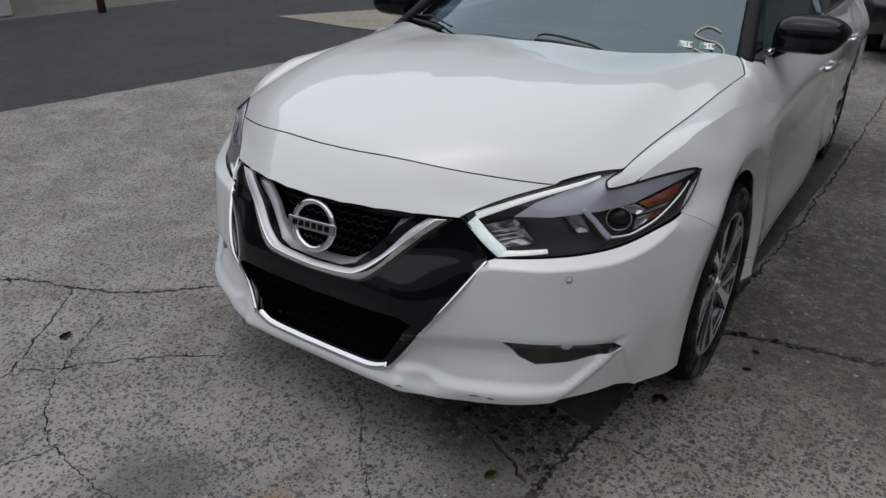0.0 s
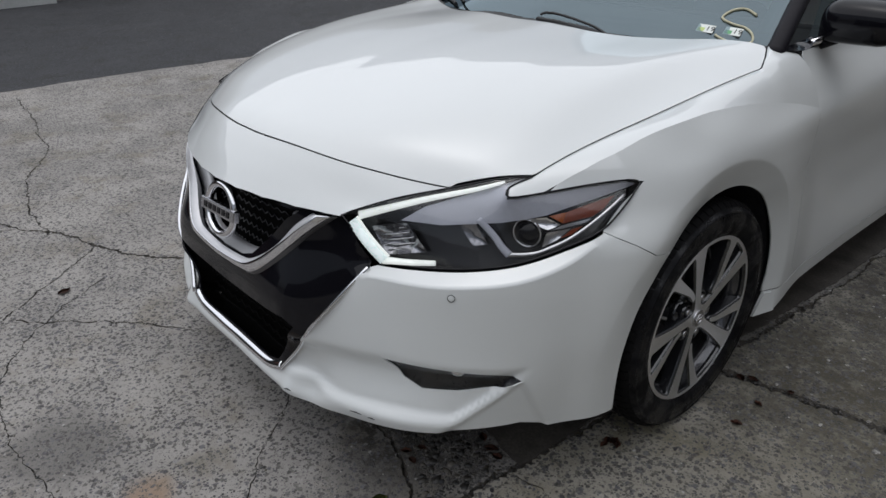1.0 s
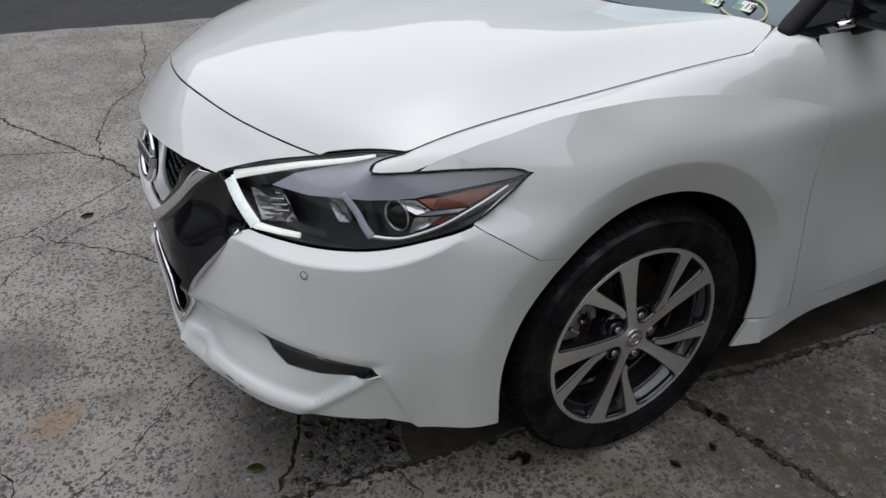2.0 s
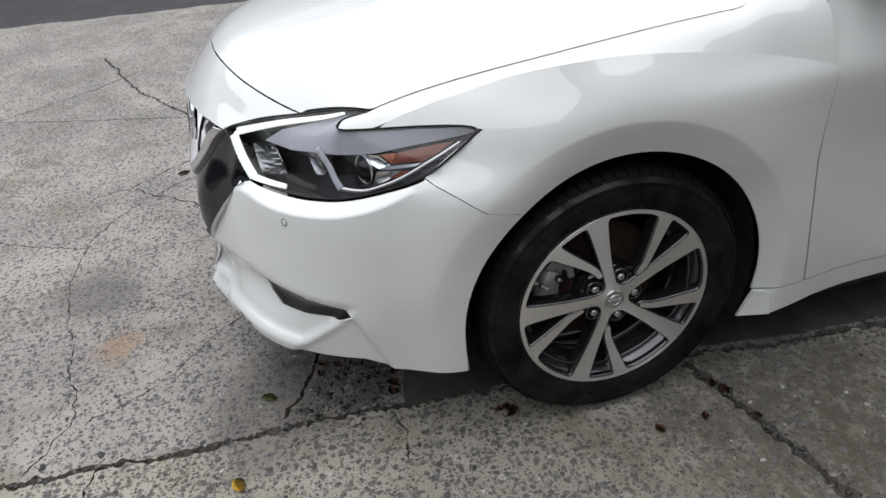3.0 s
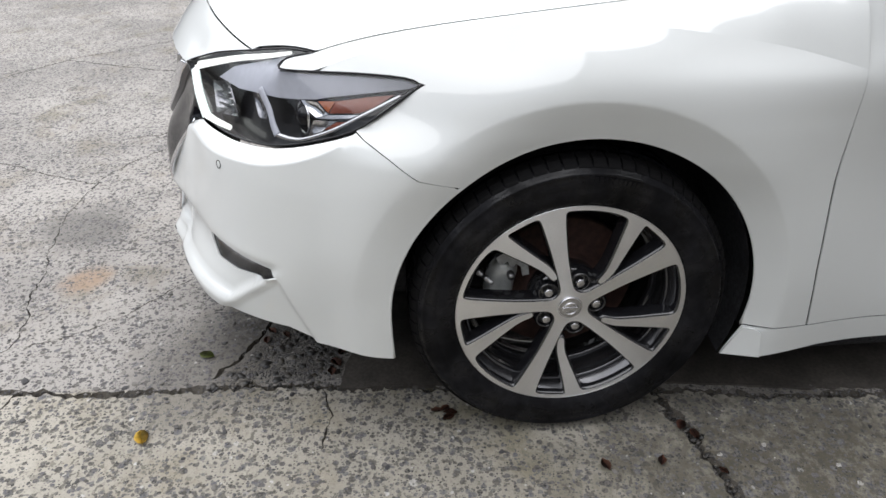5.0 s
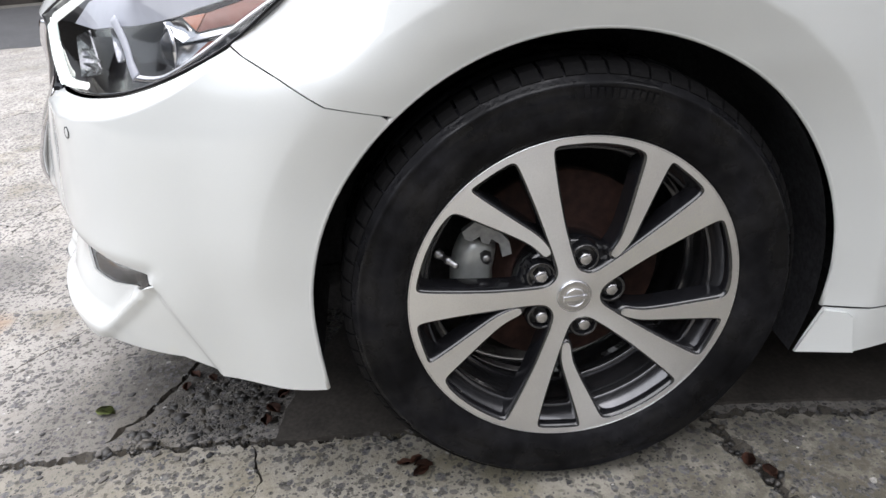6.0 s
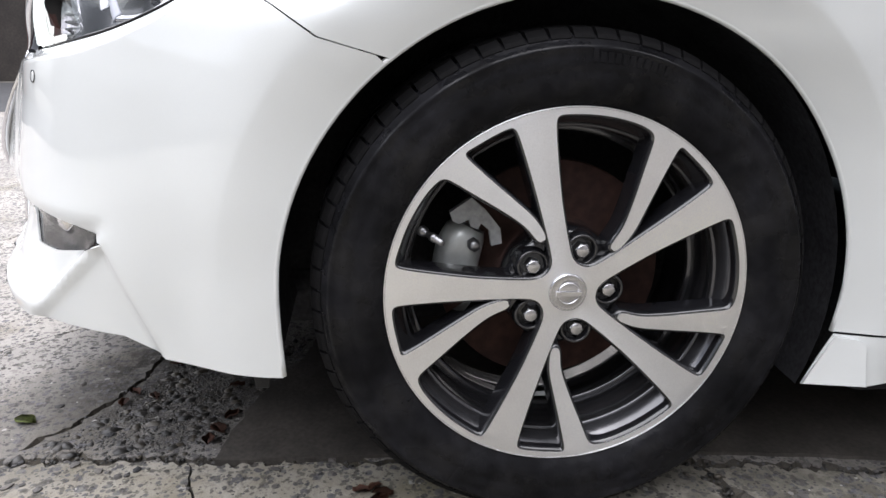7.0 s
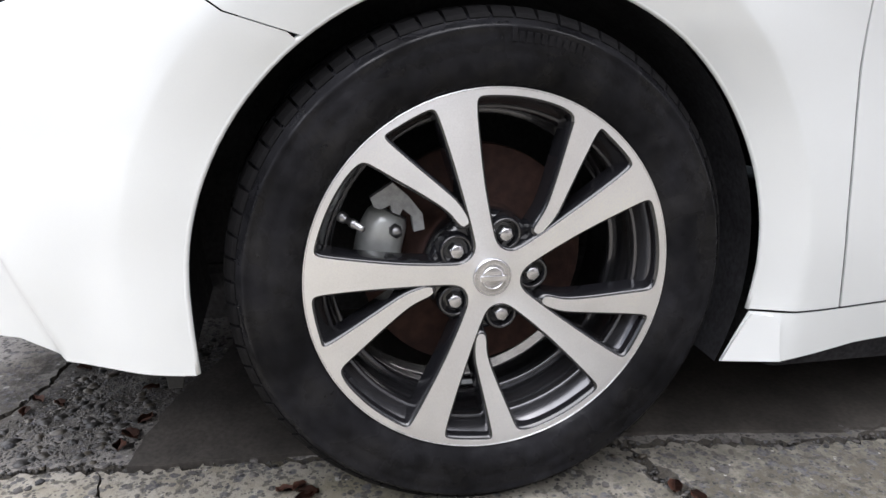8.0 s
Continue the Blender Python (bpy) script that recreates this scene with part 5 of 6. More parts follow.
# ---------------------------------------------------------------- ground
def ground_mat(name, base, stone_dark, stone_scale, stone_share, grit, patch_color, moss=0.0, stains_and_shade=()):
    """Worn concrete: pale paste, dark exposed stones, patches, fine sand grain."""
    m = bpy.data.materials.new(name)
    m.use_nodes = True
    nt = m.node_tree
    N, Lk = nt.nodes.new, nt.links.new
    b = nt.nodes["Principled BSDF"]
    b.inputs["Roughness"].default_value = 0.85
    b.inputs["Specular IOR Level"].default_value = 0.3
    co = N("ShaderNodeTexCoord")

    def noise_(scale, detail=4, rough=0.55):
        n = N("ShaderNodeTexNoise")
        n.inputs["Scale"].default_value = scale
        n.inputs["Detail"].default_value = detail
        n.inputs["Roughness"].default_value = rough
        Lk(co.outputs["Object"], n.inputs["Vector"])
        return n

    def ramp(src, lo, hi, a=0.0, c=1.0):
        r = N("ShaderNodeMapRange")
        r.interpolation_type = "SMOOTHSTEP"
        for k, v in (("From Min", lo), ("From Max", hi), ("To Min", a), ("To Max", c)):
            r.inputs[k].default_value = v
        Lk(src, r.inputs["Value"])
        return r.outputs[0]

    def mix(fac, a, c, mode="MIX"):
        n = N("ShaderNodeMix")
        n.data_type, n.blend_type = "RGBA", mode
        for i, v in ((0, fac), (6, a), (7, c)):
            if isinstance(v, (float, int)):
                n.inputs[i].default_value = v
            elif isinstance(v, tuple):
                n.inputs[i].default_value = (*v, 1)
            else:
                Lk(v, n.inputs[i])
        return n.outputs[2]

    def mul(a, c):
        n = N("ShaderNodeMath")
        n.operation = "MULTIPLY"
        for i, v in ((0, a), (1, c)):
            if isinstance(v, float):
                n.inputs[i].default_value = v
            else:
                Lk(v, n.inputs[i])
        return n.outputs[0]

    warp = N("ShaderNodeVectorMath")
    warp.operation = "MULTIPLY_ADD"
    wob = noise_(95, 2)
    Lk(wob.outputs["Color"], warp.inputs[0])
    warp.inputs[1].default_value = (0.007, 0.006, 0.0)
    Lk(co.outputs["Object"], warp.inputs[2])
    col = mix(ramp(noise_(1.3, 6, 0.65).outputs["Fac"], 0.38, 0.62), base, patch_color)
    col = mix(ramp(noise_(5.0, 5).outputs["Fac"], 0.35, 0.7, 0.0, 0.35), col, tuple(c * 0.66 for c in base))
    col = mix(ramp(noise_(260, 3).outputs["Fac"], 0.3, 0.7, 0.0, 0.5), col, tuple(c * 0.72 for c in base))
    col = mix(ramp(noise_(42.0, 3, 0.8).outputs["Fac"], 0.58, 0.68, 0.0, 0.28), col, tuple(c * 0.36 for c in base))
    col = mix(ramp(noise_(3.4, 6, 0.7).outputs["Fac"], 0.50, 0.66, 0.0, 0.55), col, tuple(c * k for c, k in zip(base, (0.52, 0.48, 0.40))))
    if moss:
        col = mix(ramp(noise_(1.7, 5, 0.7).outputs["Fac"], 0.55, 0.75, 0.0, moss), col, (0.11, 0.105, 0.045))
    col = mix(ramp(noise_(9.0, 5, 0.7).outputs["Fac"], 0.55, 0.75, 0.0, 0.45), col, tuple(min(0.6, c * 1.25) for c in base))
    for (sx_, sy_), rad, amount, tint in stains_and_shade:
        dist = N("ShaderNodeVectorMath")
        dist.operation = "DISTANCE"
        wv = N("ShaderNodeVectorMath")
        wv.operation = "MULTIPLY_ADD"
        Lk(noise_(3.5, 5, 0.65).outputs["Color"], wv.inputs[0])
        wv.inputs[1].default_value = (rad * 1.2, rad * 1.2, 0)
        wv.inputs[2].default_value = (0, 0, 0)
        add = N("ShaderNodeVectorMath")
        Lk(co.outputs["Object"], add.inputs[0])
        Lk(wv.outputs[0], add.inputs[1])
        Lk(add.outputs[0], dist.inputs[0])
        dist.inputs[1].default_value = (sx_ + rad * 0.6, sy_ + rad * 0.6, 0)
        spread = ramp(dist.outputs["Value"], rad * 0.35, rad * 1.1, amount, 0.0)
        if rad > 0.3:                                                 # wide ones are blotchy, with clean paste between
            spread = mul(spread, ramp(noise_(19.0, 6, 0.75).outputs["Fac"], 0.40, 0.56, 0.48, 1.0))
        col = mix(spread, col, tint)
    height = None
    where = mul(ramp(noise_(2.6, 6, 0.75).outputs["Fac"], 0.36, 0.60, 0.55, 1.0), ramp(noise_(13.0, 4, 0.6).outputs["Fac"], 0.38, 0.56, 0.45, 1.0))
    for scale, share, tone, lo in ((stone_scale * 0.62, stone_share * 0.55, 1.0, 0.34), (stone_scale, stone_share, 0.9, 0.36), (stone_scale * 1.7, stone_share * 0.80, 0.8, 0.40), (stone_scale * 3.2, stone_share * 0.5, 0.7, 0.40)):
        vo = N("ShaderNodeTexVoronoi")
        vo.inputs["Scale"].default_value = scale
        vo.inputs["Randomness"].default_value = 1.0
        Lk(warp.outputs[0], vo.inputs["Vector"])
        sep = N("ShaderNodeSeparateColor")
        Lk(vo.outputs["Color"], sep.inputs[0])
        sown = N("ShaderNodeMath")
        sown.operation = "MULTIPLY_ADD"
        Lk(where, sown.inputs[0])
        sown.inputs[1].default_value = share
        Lk(sep.outputs[0], sown.inputs[2])
        pick = ramp(sown.outputs[0], 0.985, 1.015)
        body = ramp(vo.outputs["Distance"], lo - 0.045, lo + 0.045, 1.0, 0.0)
        stone = mix(ramp(sep.outputs[1], 0.0, 1.0), tuple(c * tone for c in stone_dark), tuple(c * tone * k for c, k in zip(stone_dark, (4.6, 4.7, 5.0))))
        stone = mix(ramp(sep.outputs[2], 0.990, 0.994), stone, (0.42, 0.41, 0.39))
        stone = mix(ramp(noise_(170.0, 3, 0.6).outputs["Fac"], 0.35, 0.65, 0.0, 0.5), stone, tuple(c * 0.55 for c in base))
        f = mul(mul(pick, body), ramp(noise_(31.0, 3, 0.6).outputs["Fac"], 0.34, 0.58, 0.65, 1.0))
        col = mix(f, col, stone)
        height = f if height is None else height
    # pits where the paste has worn away between the stones
    pit = mul(ramp(noise_(58.0, 2, 0.5).outputs["Fac"], 0.57, 0.63), ramp(noise_(5.0, 4, 0.6).outputs["Fac"], 0.36, 0.52, 0.4, 1.0))
    col = mix(mul(pit, 0.7), col, tuple(c * 0.16 for c in base))
    # loose dirt and sand between them, dark and pale
    col = mix(ramp(noise_(85.0, 5, 0.8).outputs["Fac"], 0.52, 0.66, 0.0, grit), col, tuple(c * 0.10 for c in base))
    col = mix(ramp(noise_(120.0, 4, 0.8).outputs["Fac"], 0.60, 0.70, 0.0, grit * 0.55), col, tuple(c * 0.75 for c in base))
    Lk(col, b.inputs["Base Color"])
    bp = N("ShaderNodeBump")
    bp.inputs["Strength"].default_value = 0.9
    bp.inputs["Distance"].default_value = 0.004
    Lk(noise_(140, 6, 0.7).outputs["Fac"], bp.inputs["Height"])
    b2 = N("ShaderNodeBump")
    b2.inputs["Strength"].default_value = 0.4
    b2.inputs["Distance"].default_value = 0.003
    Lk(height, b2.inputs["Height"])
    Lk(bp.outputs[0], b2.inputs["Normal"])
    Lk(b2.outputs[0], b.inputs["Normal"])
    return m


STAINS_AND_SHADE = [((-0.20, -1.42), 0.22, 0.56, (0.055, 0.052, 0.050)),      # old oil
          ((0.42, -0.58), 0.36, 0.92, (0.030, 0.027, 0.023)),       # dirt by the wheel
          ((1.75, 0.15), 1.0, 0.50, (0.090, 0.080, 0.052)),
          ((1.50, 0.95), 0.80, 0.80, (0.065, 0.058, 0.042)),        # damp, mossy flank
          ((0.62, -0.86), 0.26, 0.60, (0.075, 0.068, 0.058)),       # painted shade below the bumper, at the edge of the broken patch
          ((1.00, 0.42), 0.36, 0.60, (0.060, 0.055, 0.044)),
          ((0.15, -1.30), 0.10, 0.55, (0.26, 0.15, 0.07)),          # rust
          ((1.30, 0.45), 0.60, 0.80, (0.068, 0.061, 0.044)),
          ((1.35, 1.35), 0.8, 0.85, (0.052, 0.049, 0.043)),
          ((2.3, 1.7), 1.0, 0.8, (0.070, 0.064, 0.050)),
          ((1.55, 2.6), 1.0, 0.85, (0.050, 0.046, 0.040)),
          ((2.6, 3.6), 1.2, 0.8, (0.055, 0.050, 0.042))]
CONCRETE = ground_mat("worn_concrete", (0.355, 0.336, 0.313), (0.025, 0.024, 0.026), 64, 0.72, 0.26, (0.240, 0.228, 0.214), 0.30, STAINS_AND_SHADE)
CONCRETE_NEAR = ground_mat("pale_beige_concrete", (0.400, 0.375, 0.325), (0.020, 0.020, 0.022), 54, 0.98, 0.42, (0.270, 0.252, 0.212), 0.35, STAINS_AND_SHADE[2:])
CRACK = ground_mat("crack_dirt", (0.085, 0.076, 0.064), (0.03, 0.03, 0.03), 110, 0.5, 0.3, (0.050, 0.045, 0.038), 0.4)
ASPHALT = ground_mat("asphalt", (0.055, 0.056, 0.060), (0.03, 0.03, 0.032), 90, 0.45, 0.2, (0.040, 0.041, 0.045))
EARTH = ground_mat("far_ground", (0.16, 0.15, 0.13), (0.05, 0.05, 0.05), 30, 0.3, 0.2, (0.12, 0.12, 0.10))
SANDY = ground_mat("sandy_concrete", (0.34, 0.31, 0.26), (0.12, 0.11, 0.10), 60, 0.2, 0.2, (0.30, 0.27, 0.22))

CRACKS = [
    # (half width, points): the long joint beside the car, then cracks
    (0.017, [(0.40, -7.0), (0.55, -3.0), (0.645, -1.55), (0.655, -1.40), (0.672, -1.15), (0.69, -0.80), (0.715, -0.52), (0.74, -0.30), (0.775, 0.10), (0.80, 0.30), (0.845, 0.60), (0.90, 1.3), (0.95, 2.6), (1.0, 6.0), (1.0, 8.8)]),
    (0.003, [(0.640, -1.50), (0.477, -1.40), (0.30, -1.42), (0.093, -1.46), (-0.25, -1.52), (-0.60, -1.50), (-0.85, -1.36), (-1.02, -1.18), (-1.13, -0.98)]),
    (0.009, [(-0.80, -0.45), (-1.03, -0.61), (-1.16, -0.77), (-1.30, -0.86), (-1.456, -0.92), (-1.72, -1.01), (-1.86, -1.12), (-2.05, -1.22), (-2.6, -1.5), (-3.5, -1.8)]),
    (0.004, [(-1.456, -0.925), (-1.28, -1.12), (-1.05, -1.38), (-1.04, -1.52)]),
    (0.004, [(-1.04, -1.36), (-0.89, -1.20), (-0.70, -1.0), (-0.5, -0.85)]),
    (0.005, [(-1.72, -1.05), (-2.05, -1.05), (-2.54, -0.95), (-2.98, -0.72), (-3.85, -0.60), (-4.5, -0.55)]),
    (0.0025, [(0.470, -1.385), (0.415, -1.22), (0.30, -1.08), (0.202, -0.99), (0.10, -0.88), (-0.1, -0.70)]),
    (0.003, [(-0.56, -1.505), (-0.684, -1.76), (-0.856, -2.08), (-1.2, -2.5)]),
    (0.005, [(-1.90, -1.145), (-2.20, -1.9), (-2.37, -2.25), (-2.05, -2.47), (-1.7, -2.9)]),
    (0.005, [(-2.37, -2.26), (-2.73, -1.75), (-3.0, -1.51)]),
    (0.024, [(0.80, 0.25), (0.86, 0.275), (0.91, 0.29), (0.98, 0.30), (1.08, 0.325), (1.21, 0.345), (1.5, 0.40), (2.2, 0.50)]),
    (0.004, [(0.66, -1.30), (0.78, -1.33), (0.90, -1.31), (1.05, -1.36), (1.4, -1.40)]),
    (0.004, [(0.715, -0.55), (0.80, -0.53), (0.92, -0.55)]),
    (0.009, [(0.66, -0.83), (0.60, -0.785), (0.505, -0.726), (0.39, -0.69), (0.30, -0.69), (0.15, -0.70)]),
    (0.008, [(0.94, 3.0), (1.6, 3.1), (3.0, 3.2)]),
    (0.006, [(0.97, 4.3), (2.5, 4.5)]),
]


def drive_sheet():
    """The drive as one sheet with real grooves for joints and cracks."""
    from mathutils.geometry import delaunay_2d_cdt
    rng = random.Random(5)
    pts, edges, zs, lines = [], [], [], []

    def add(x, y, z):
        pts.append((x, y))
        zs.append(z)
        return len(pts) - 1

    edge = [(-5.9, -8.0)] + [(-4.72 + 0.13 * y + rng.uniform(-0.03, 0.03), y) for y in np.linspace(-7.9, 8.9, 90)] + [(6.5, 9.0), (6.5, -8.0)]
    ids = [add(x, y, 0.0) for x, y in edge]
    edges += list(zip(ids, ids[1:] + ids[:1]))
    quads = []
    for hw, line in CRACKS:
        dense = []
        for (x0, y0), (x1, y1) in zip(line, line[1:]):
            n = max(2, min(140, int(math.hypot(x1 - x0, y1 - y0) / 0.011)))
            for k in range(n):
                t = k / n
                dense.append([x0 + (x1 - x0) * t, y0 + (y1 - y0) * t])
        dense.append(list(line[-1]))
        a = b = 0.0
        for p in dense:
            a, b = 0.86 * a + rng.uniform(-0.006, 0.006), 0.86 * b + rng.uniform(-0.006, 0.006)
            p[0] += a
            p[1] += b
        rows = []
        for i, (x, y) in enumerate(dense):
            u, w = dense[max(i - 1, 0)], dense[min(i + 1, len(dense) - 1)]
            d = math.hypot(w[0] - u[0], w[1] - u[1])
            nx, ny = -(w[1] - u[1]) / d, (w[0] - u[0]) / d
            g = (0.35 if y > 0.9 else 0.75 if x > -0.5 else 0.95) * hw * rng.uniform(0.15, 1.3) * min(1, (i + 1) / 4, (len(dense) - i) / 4)
            rows.append((add(x + nx * g, y + ny * g, 0.0), add(x, y, -0.013), add(x - nx * g * rng.uniform(0.6, 1.4), y - ny * g, 0.0)))
            quads.append((x, y, g * 1.05))
        for r0, r1 in zip(rows, rows[1:]):
            edges += list(zip(r0, r1))
    ed = np.array(edge)
    for x in np.arange(-5.6, 6.5, 0.22):
        for y in np.arange(-7.9, 9, 0.22):
            pts.append((x + rng.uniform(-0.05, 0.05), y + rng.uniform(-0.05, 0.05)))
            zs.append(0.0)
    v, _, f, ov, _, _ = delaunay_2d_cdt([Vector(p) for p in pts], edges, [], 0, 1e-6)
    v = np.array([tuple(a) for a in v])
    f = np.array([tuple(a) for a in f])
    z = np.zeros(len(v))
    for i, src in enumerate(ov):
        if src:
            z[i] = min(zs[k] for k in src)
        else:
            z[i] = -0.009
    ok = inside(ed, v[f].mean(1))
    f = f[ok]
    me = bpy.data.meshes.new("pavement")
    me.from_pydata([(a, b, c) for (a, b), c in zip(v, z)], [], [tuple(t) for t in f])
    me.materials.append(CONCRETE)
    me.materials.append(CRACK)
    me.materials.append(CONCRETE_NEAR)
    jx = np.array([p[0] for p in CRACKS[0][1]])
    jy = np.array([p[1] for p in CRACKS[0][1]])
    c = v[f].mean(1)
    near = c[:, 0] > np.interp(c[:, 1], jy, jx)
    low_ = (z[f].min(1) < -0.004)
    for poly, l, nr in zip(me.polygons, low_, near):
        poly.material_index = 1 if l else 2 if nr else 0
    me.update()
    return tagged(new("pavement", me), "worn grey concrete drive with cracks and exposed stones", "pavement", kind="structure")


pavement = drive_sheet()


def sheet(name, loop, z, m, label, category, kind="structure"):
    bm = bmesh.new()
    bm.faces.new([bm.verts.new((x, y, z)) for x, y in loop])
    me = bpy.data.meshes.new(name)
    bm.normal_update()
    if bm.faces and list(bm.faces)[0].normal.z < 0:
        bmesh.ops.reverse_faces(bm, faces=bm.faces[:])
    bm.to_mesh(me)
    bm.free()
    me.materials.append(m)
    return tagged(new(name, me), label, category, kind=kind)


sheet("ground", [(-400, -400), (400, -400), (400, 400), (-400, 400)], -0.05, EARTH, "flat grey-brown ground to the horizon", "ground")
sheet("road", [(-10.2, -60), (-3.0, -60), (-3.0, 60), (-10.2, 60)], -0.022, ASPHALT, "dark grey asphalt street", "road")
sheet("pavement_patch", [(-7.1, 5.5), (-5.4, 5.25), (-3.5, 5.3), (-3.6, 8.6), (-5.2, 9.0)], -0.012, SANDY, "pale sandy concrete apron beside the street", "pavement")

# ---------------------------------------------------------------- round about
RENDER = mat("painted_render", (0.25, 0.24, 0.23), 0.85, tex=(40, 0.08, 2, 0.12), bump=0.4, bump_scale=60)
DARK_BOARD = mat("dark_boarding", (0.035, 0.028, 0.024), 0.7, tex=(30, 0.3, 3, 0.3), bump=0.3)
BRICK_RED = mat("red_brown_paint", (0.11, 0.045, 0.035), 0.7, tex=(30, 0.2, 3, 0.2))
GREY_WALL = mat("weathered_render", (0.20, 0.195, 0.185), 0.85, tex=(40, 0.12, 2, 0.2), bump=0.4, bump_scale=60)
PALE = mat("pale_painted_block", (0.50, 0.51, 0.50), 0.8, tex=(40, 0.06, 4, 0.1), bump=0.3)
WOOD_POST = mat("brown_post", (0.10, 0.055, 0.04), 0.75, tex=(60, 0.25, 8, 0.2))


def solid(name, lo, hi, m, parent=None, bevel=0.01):
    return part(name, box(bmesh.new(), lo, hi, bevel), m, parent)


# house along the near side of the drive, behind the camera
house = thing("house", "plain rendered house wall along the drive", "house")
solid("wall", (3.3, 1.2, -0.05), (3.6, 14.0, 5.0), RENDER, house)
solid("wall", (3.6, 1.2, -0.05), (9.0, 1.5, 5.0), RENDER, house)
solid("wall", (3.6, 13.7, -0.05), (9.0, 14.0, 5.0), RENDER, house)
solid("roof", (3.1, 0.9, 5.0), (9.3, 14.3, 5.25), DARK_BOARD, house)
# garage row over the street
garage = thing("garage_row", "dark boarded garages across the street", "garage")
solid("wall", (-11.5, -16.0, -0.05), (-11.2, 3.6, 3.2), DARK_BOARD, garage)
solid("roof", (-16.0, -16.3, 3.2), (-10.9, 3.9, 3.4), DARK_BOARD, garage)
solid("wall", (-16.0, 3.3, -0.05), (-11.5, 3.6, 3.2), DARK_BOARD, garage)
for k in range(6):
    solid("door", (-11.2, -15.0 + 3.1 * k, 0.0), (-11.14, -12.6 + 3.1 * k, 2.2), BRICK_RED if k % 2 else DARK_BOARD, garage)
block = thing("low_wall", "pale painted block wall at the street's edge", "wall")
solid("block", (-10.3, -2.0, -0.05), (-9.9, 1.2, 0.75), PALE, block, 0.03)
solid("block", (-11.1, 1.6, -0.05), (-10.7, 3.4, 0.75), PALE, block, 0.03)
post = thing("post", "brown timber post at the kerb", "post")
part("shaft", tube([(-9.75, 4.3, -0.05), (-9.75, 4.3, 1.0), (-9.75, 4.3, 2.2)], [0.065, 0.06, 0.055], 10), WOOD_POST, post)
# black car parked behind
black = thing("parked_car", "glossy black car parked behind on the drive", "car")
BC = Matrix.Translation((1.40, 6.25, 0))
profile = [(0.0, 0.30), (-0.04, 0.55), (0.10, 0.78), (0.9, 0.93), (1.35, 1.02), (2.1, 1.42), (3.2, 1.45), (4.0, 1.08), (4.5, 1.02), (4.6, 0.55), (4.5, 0.28)]
bm = bmesh.new()
rows = []
for k in range(9):
    u = -1 + k / 4
    w = 0.92 * math.copysign(abs(u) ** 0.7, u)
    rows.append([bm.verts.new((w * (1 - 0.28 * max(0, z - 0.95) / 0.5), y + 0.22 * abs(u) ** 3 * (1 - y / 2.3), z - 0.05 * abs(u) ** 4)) for y, z in profile])
for r0, r1 in zip(rows, rows[1:]):
    for i in range(len(profile) - 1):
        bm.faces.new((r0[i], r0[i + 1], r1[i + 1], r1[i])).smooth = True
bm.faces.new(rows[0])
bm.faces.new(rows[-1])
bmesh.ops.recalc_face_normals(bm, faces=bm.faces)
bm.transform(BC)
part("body", bm, BLACK_PAINT, black)
for sx in (-1, 1):
    for yy in (0.95, 3.65):
        bm = lathe([(0.0, 0.0), (0.0, 0.20), (0.02, 0.23), (0.02, 0.30), (-0.02, 0.325), (-0.18, 0.325)], 32)
        bm.transform(BC @ Matrix.Translation((sx * 0.92, yy, 0.325)) @ Matrix.Rotation(0 if sx > 0 else math.pi, 4, "Z"))
        part("wheel", bm, RUBBER, black)
    part("headlight", tube([tuple(BC @ Vector((sx * x, y, z))) for x, y, z in ((0.50, 0.02, 0.66), (0.70, 0.08, 0.70), (0.86, 0.26, 0.74))], 0.035, 8, 0.8), CHROME, black)
part("bumper_strip", tube([tuple(BC @ Vector(p)) for p in ((-0.85, 0.16, 0.52), (-0.5, -0.02, 0.52), (0.0, -0.06, 0.52), (0.5, -0.02, 0.52), (0.85, 0.16, 0.52))], 0.014, 6), SATIN, black)


# leaves and chips lying about
def leaf(at, size, m, label, turn):
    bm = bmesh.new()
    n = 7
    mid = [bm.verts.new((size * (k / (n - 1) - 0.5), 0, 0.002 + 0.003 * math.sin(k * 0.9))) for k in range(n)]
    for s_ in (-1, 1):
        side = [bm.verts.new((size * (k / (n - 1) - 0.5), s_ * size * 0.32 * math.sin(math.pi * k / (n - 1)) ** 0.8 + 1e-4 * s_, 0.003 + 0.004 * abs(math.sin(k * 1.3)))) for k in range(n)]
        for k in range(n - 1):
            bm.faces.new((mid[k], mid[k + 1], side[k + 1], side[k])).smooth = True
    bmesh.ops.solidify(bm, geom=bm.faces[:], thickness=0.0006)
    me = bpy.data.meshes.new("fallen_leaf")
    bm.to_mesh(me)
    bm.free()
    me.materials.append(m)
    ob = tagged(new("fallen_leaf", me), label, "leaf", "fallen leaves")
    ob.matrix_basis = pose(*at, 0.002, 0, 0, turn)
    return ob


leaf((0.845, -0.95), 0.050, LEAF_Y, "small yellow fallen leaf on the concrete", 20)
leaf((0.56, -0.86), 0.045, LEAF_G, "small green fallen leaf on the concrete", 70)
leaf((-1.12, -1.15), 0.055, LEAF_R, "curled red-brown fallen leaf on the concrete", 110)
leaf((0.62, -0.52), 0.04, LEAF_R, "red-brown leaf scrap by the wheel", 40)

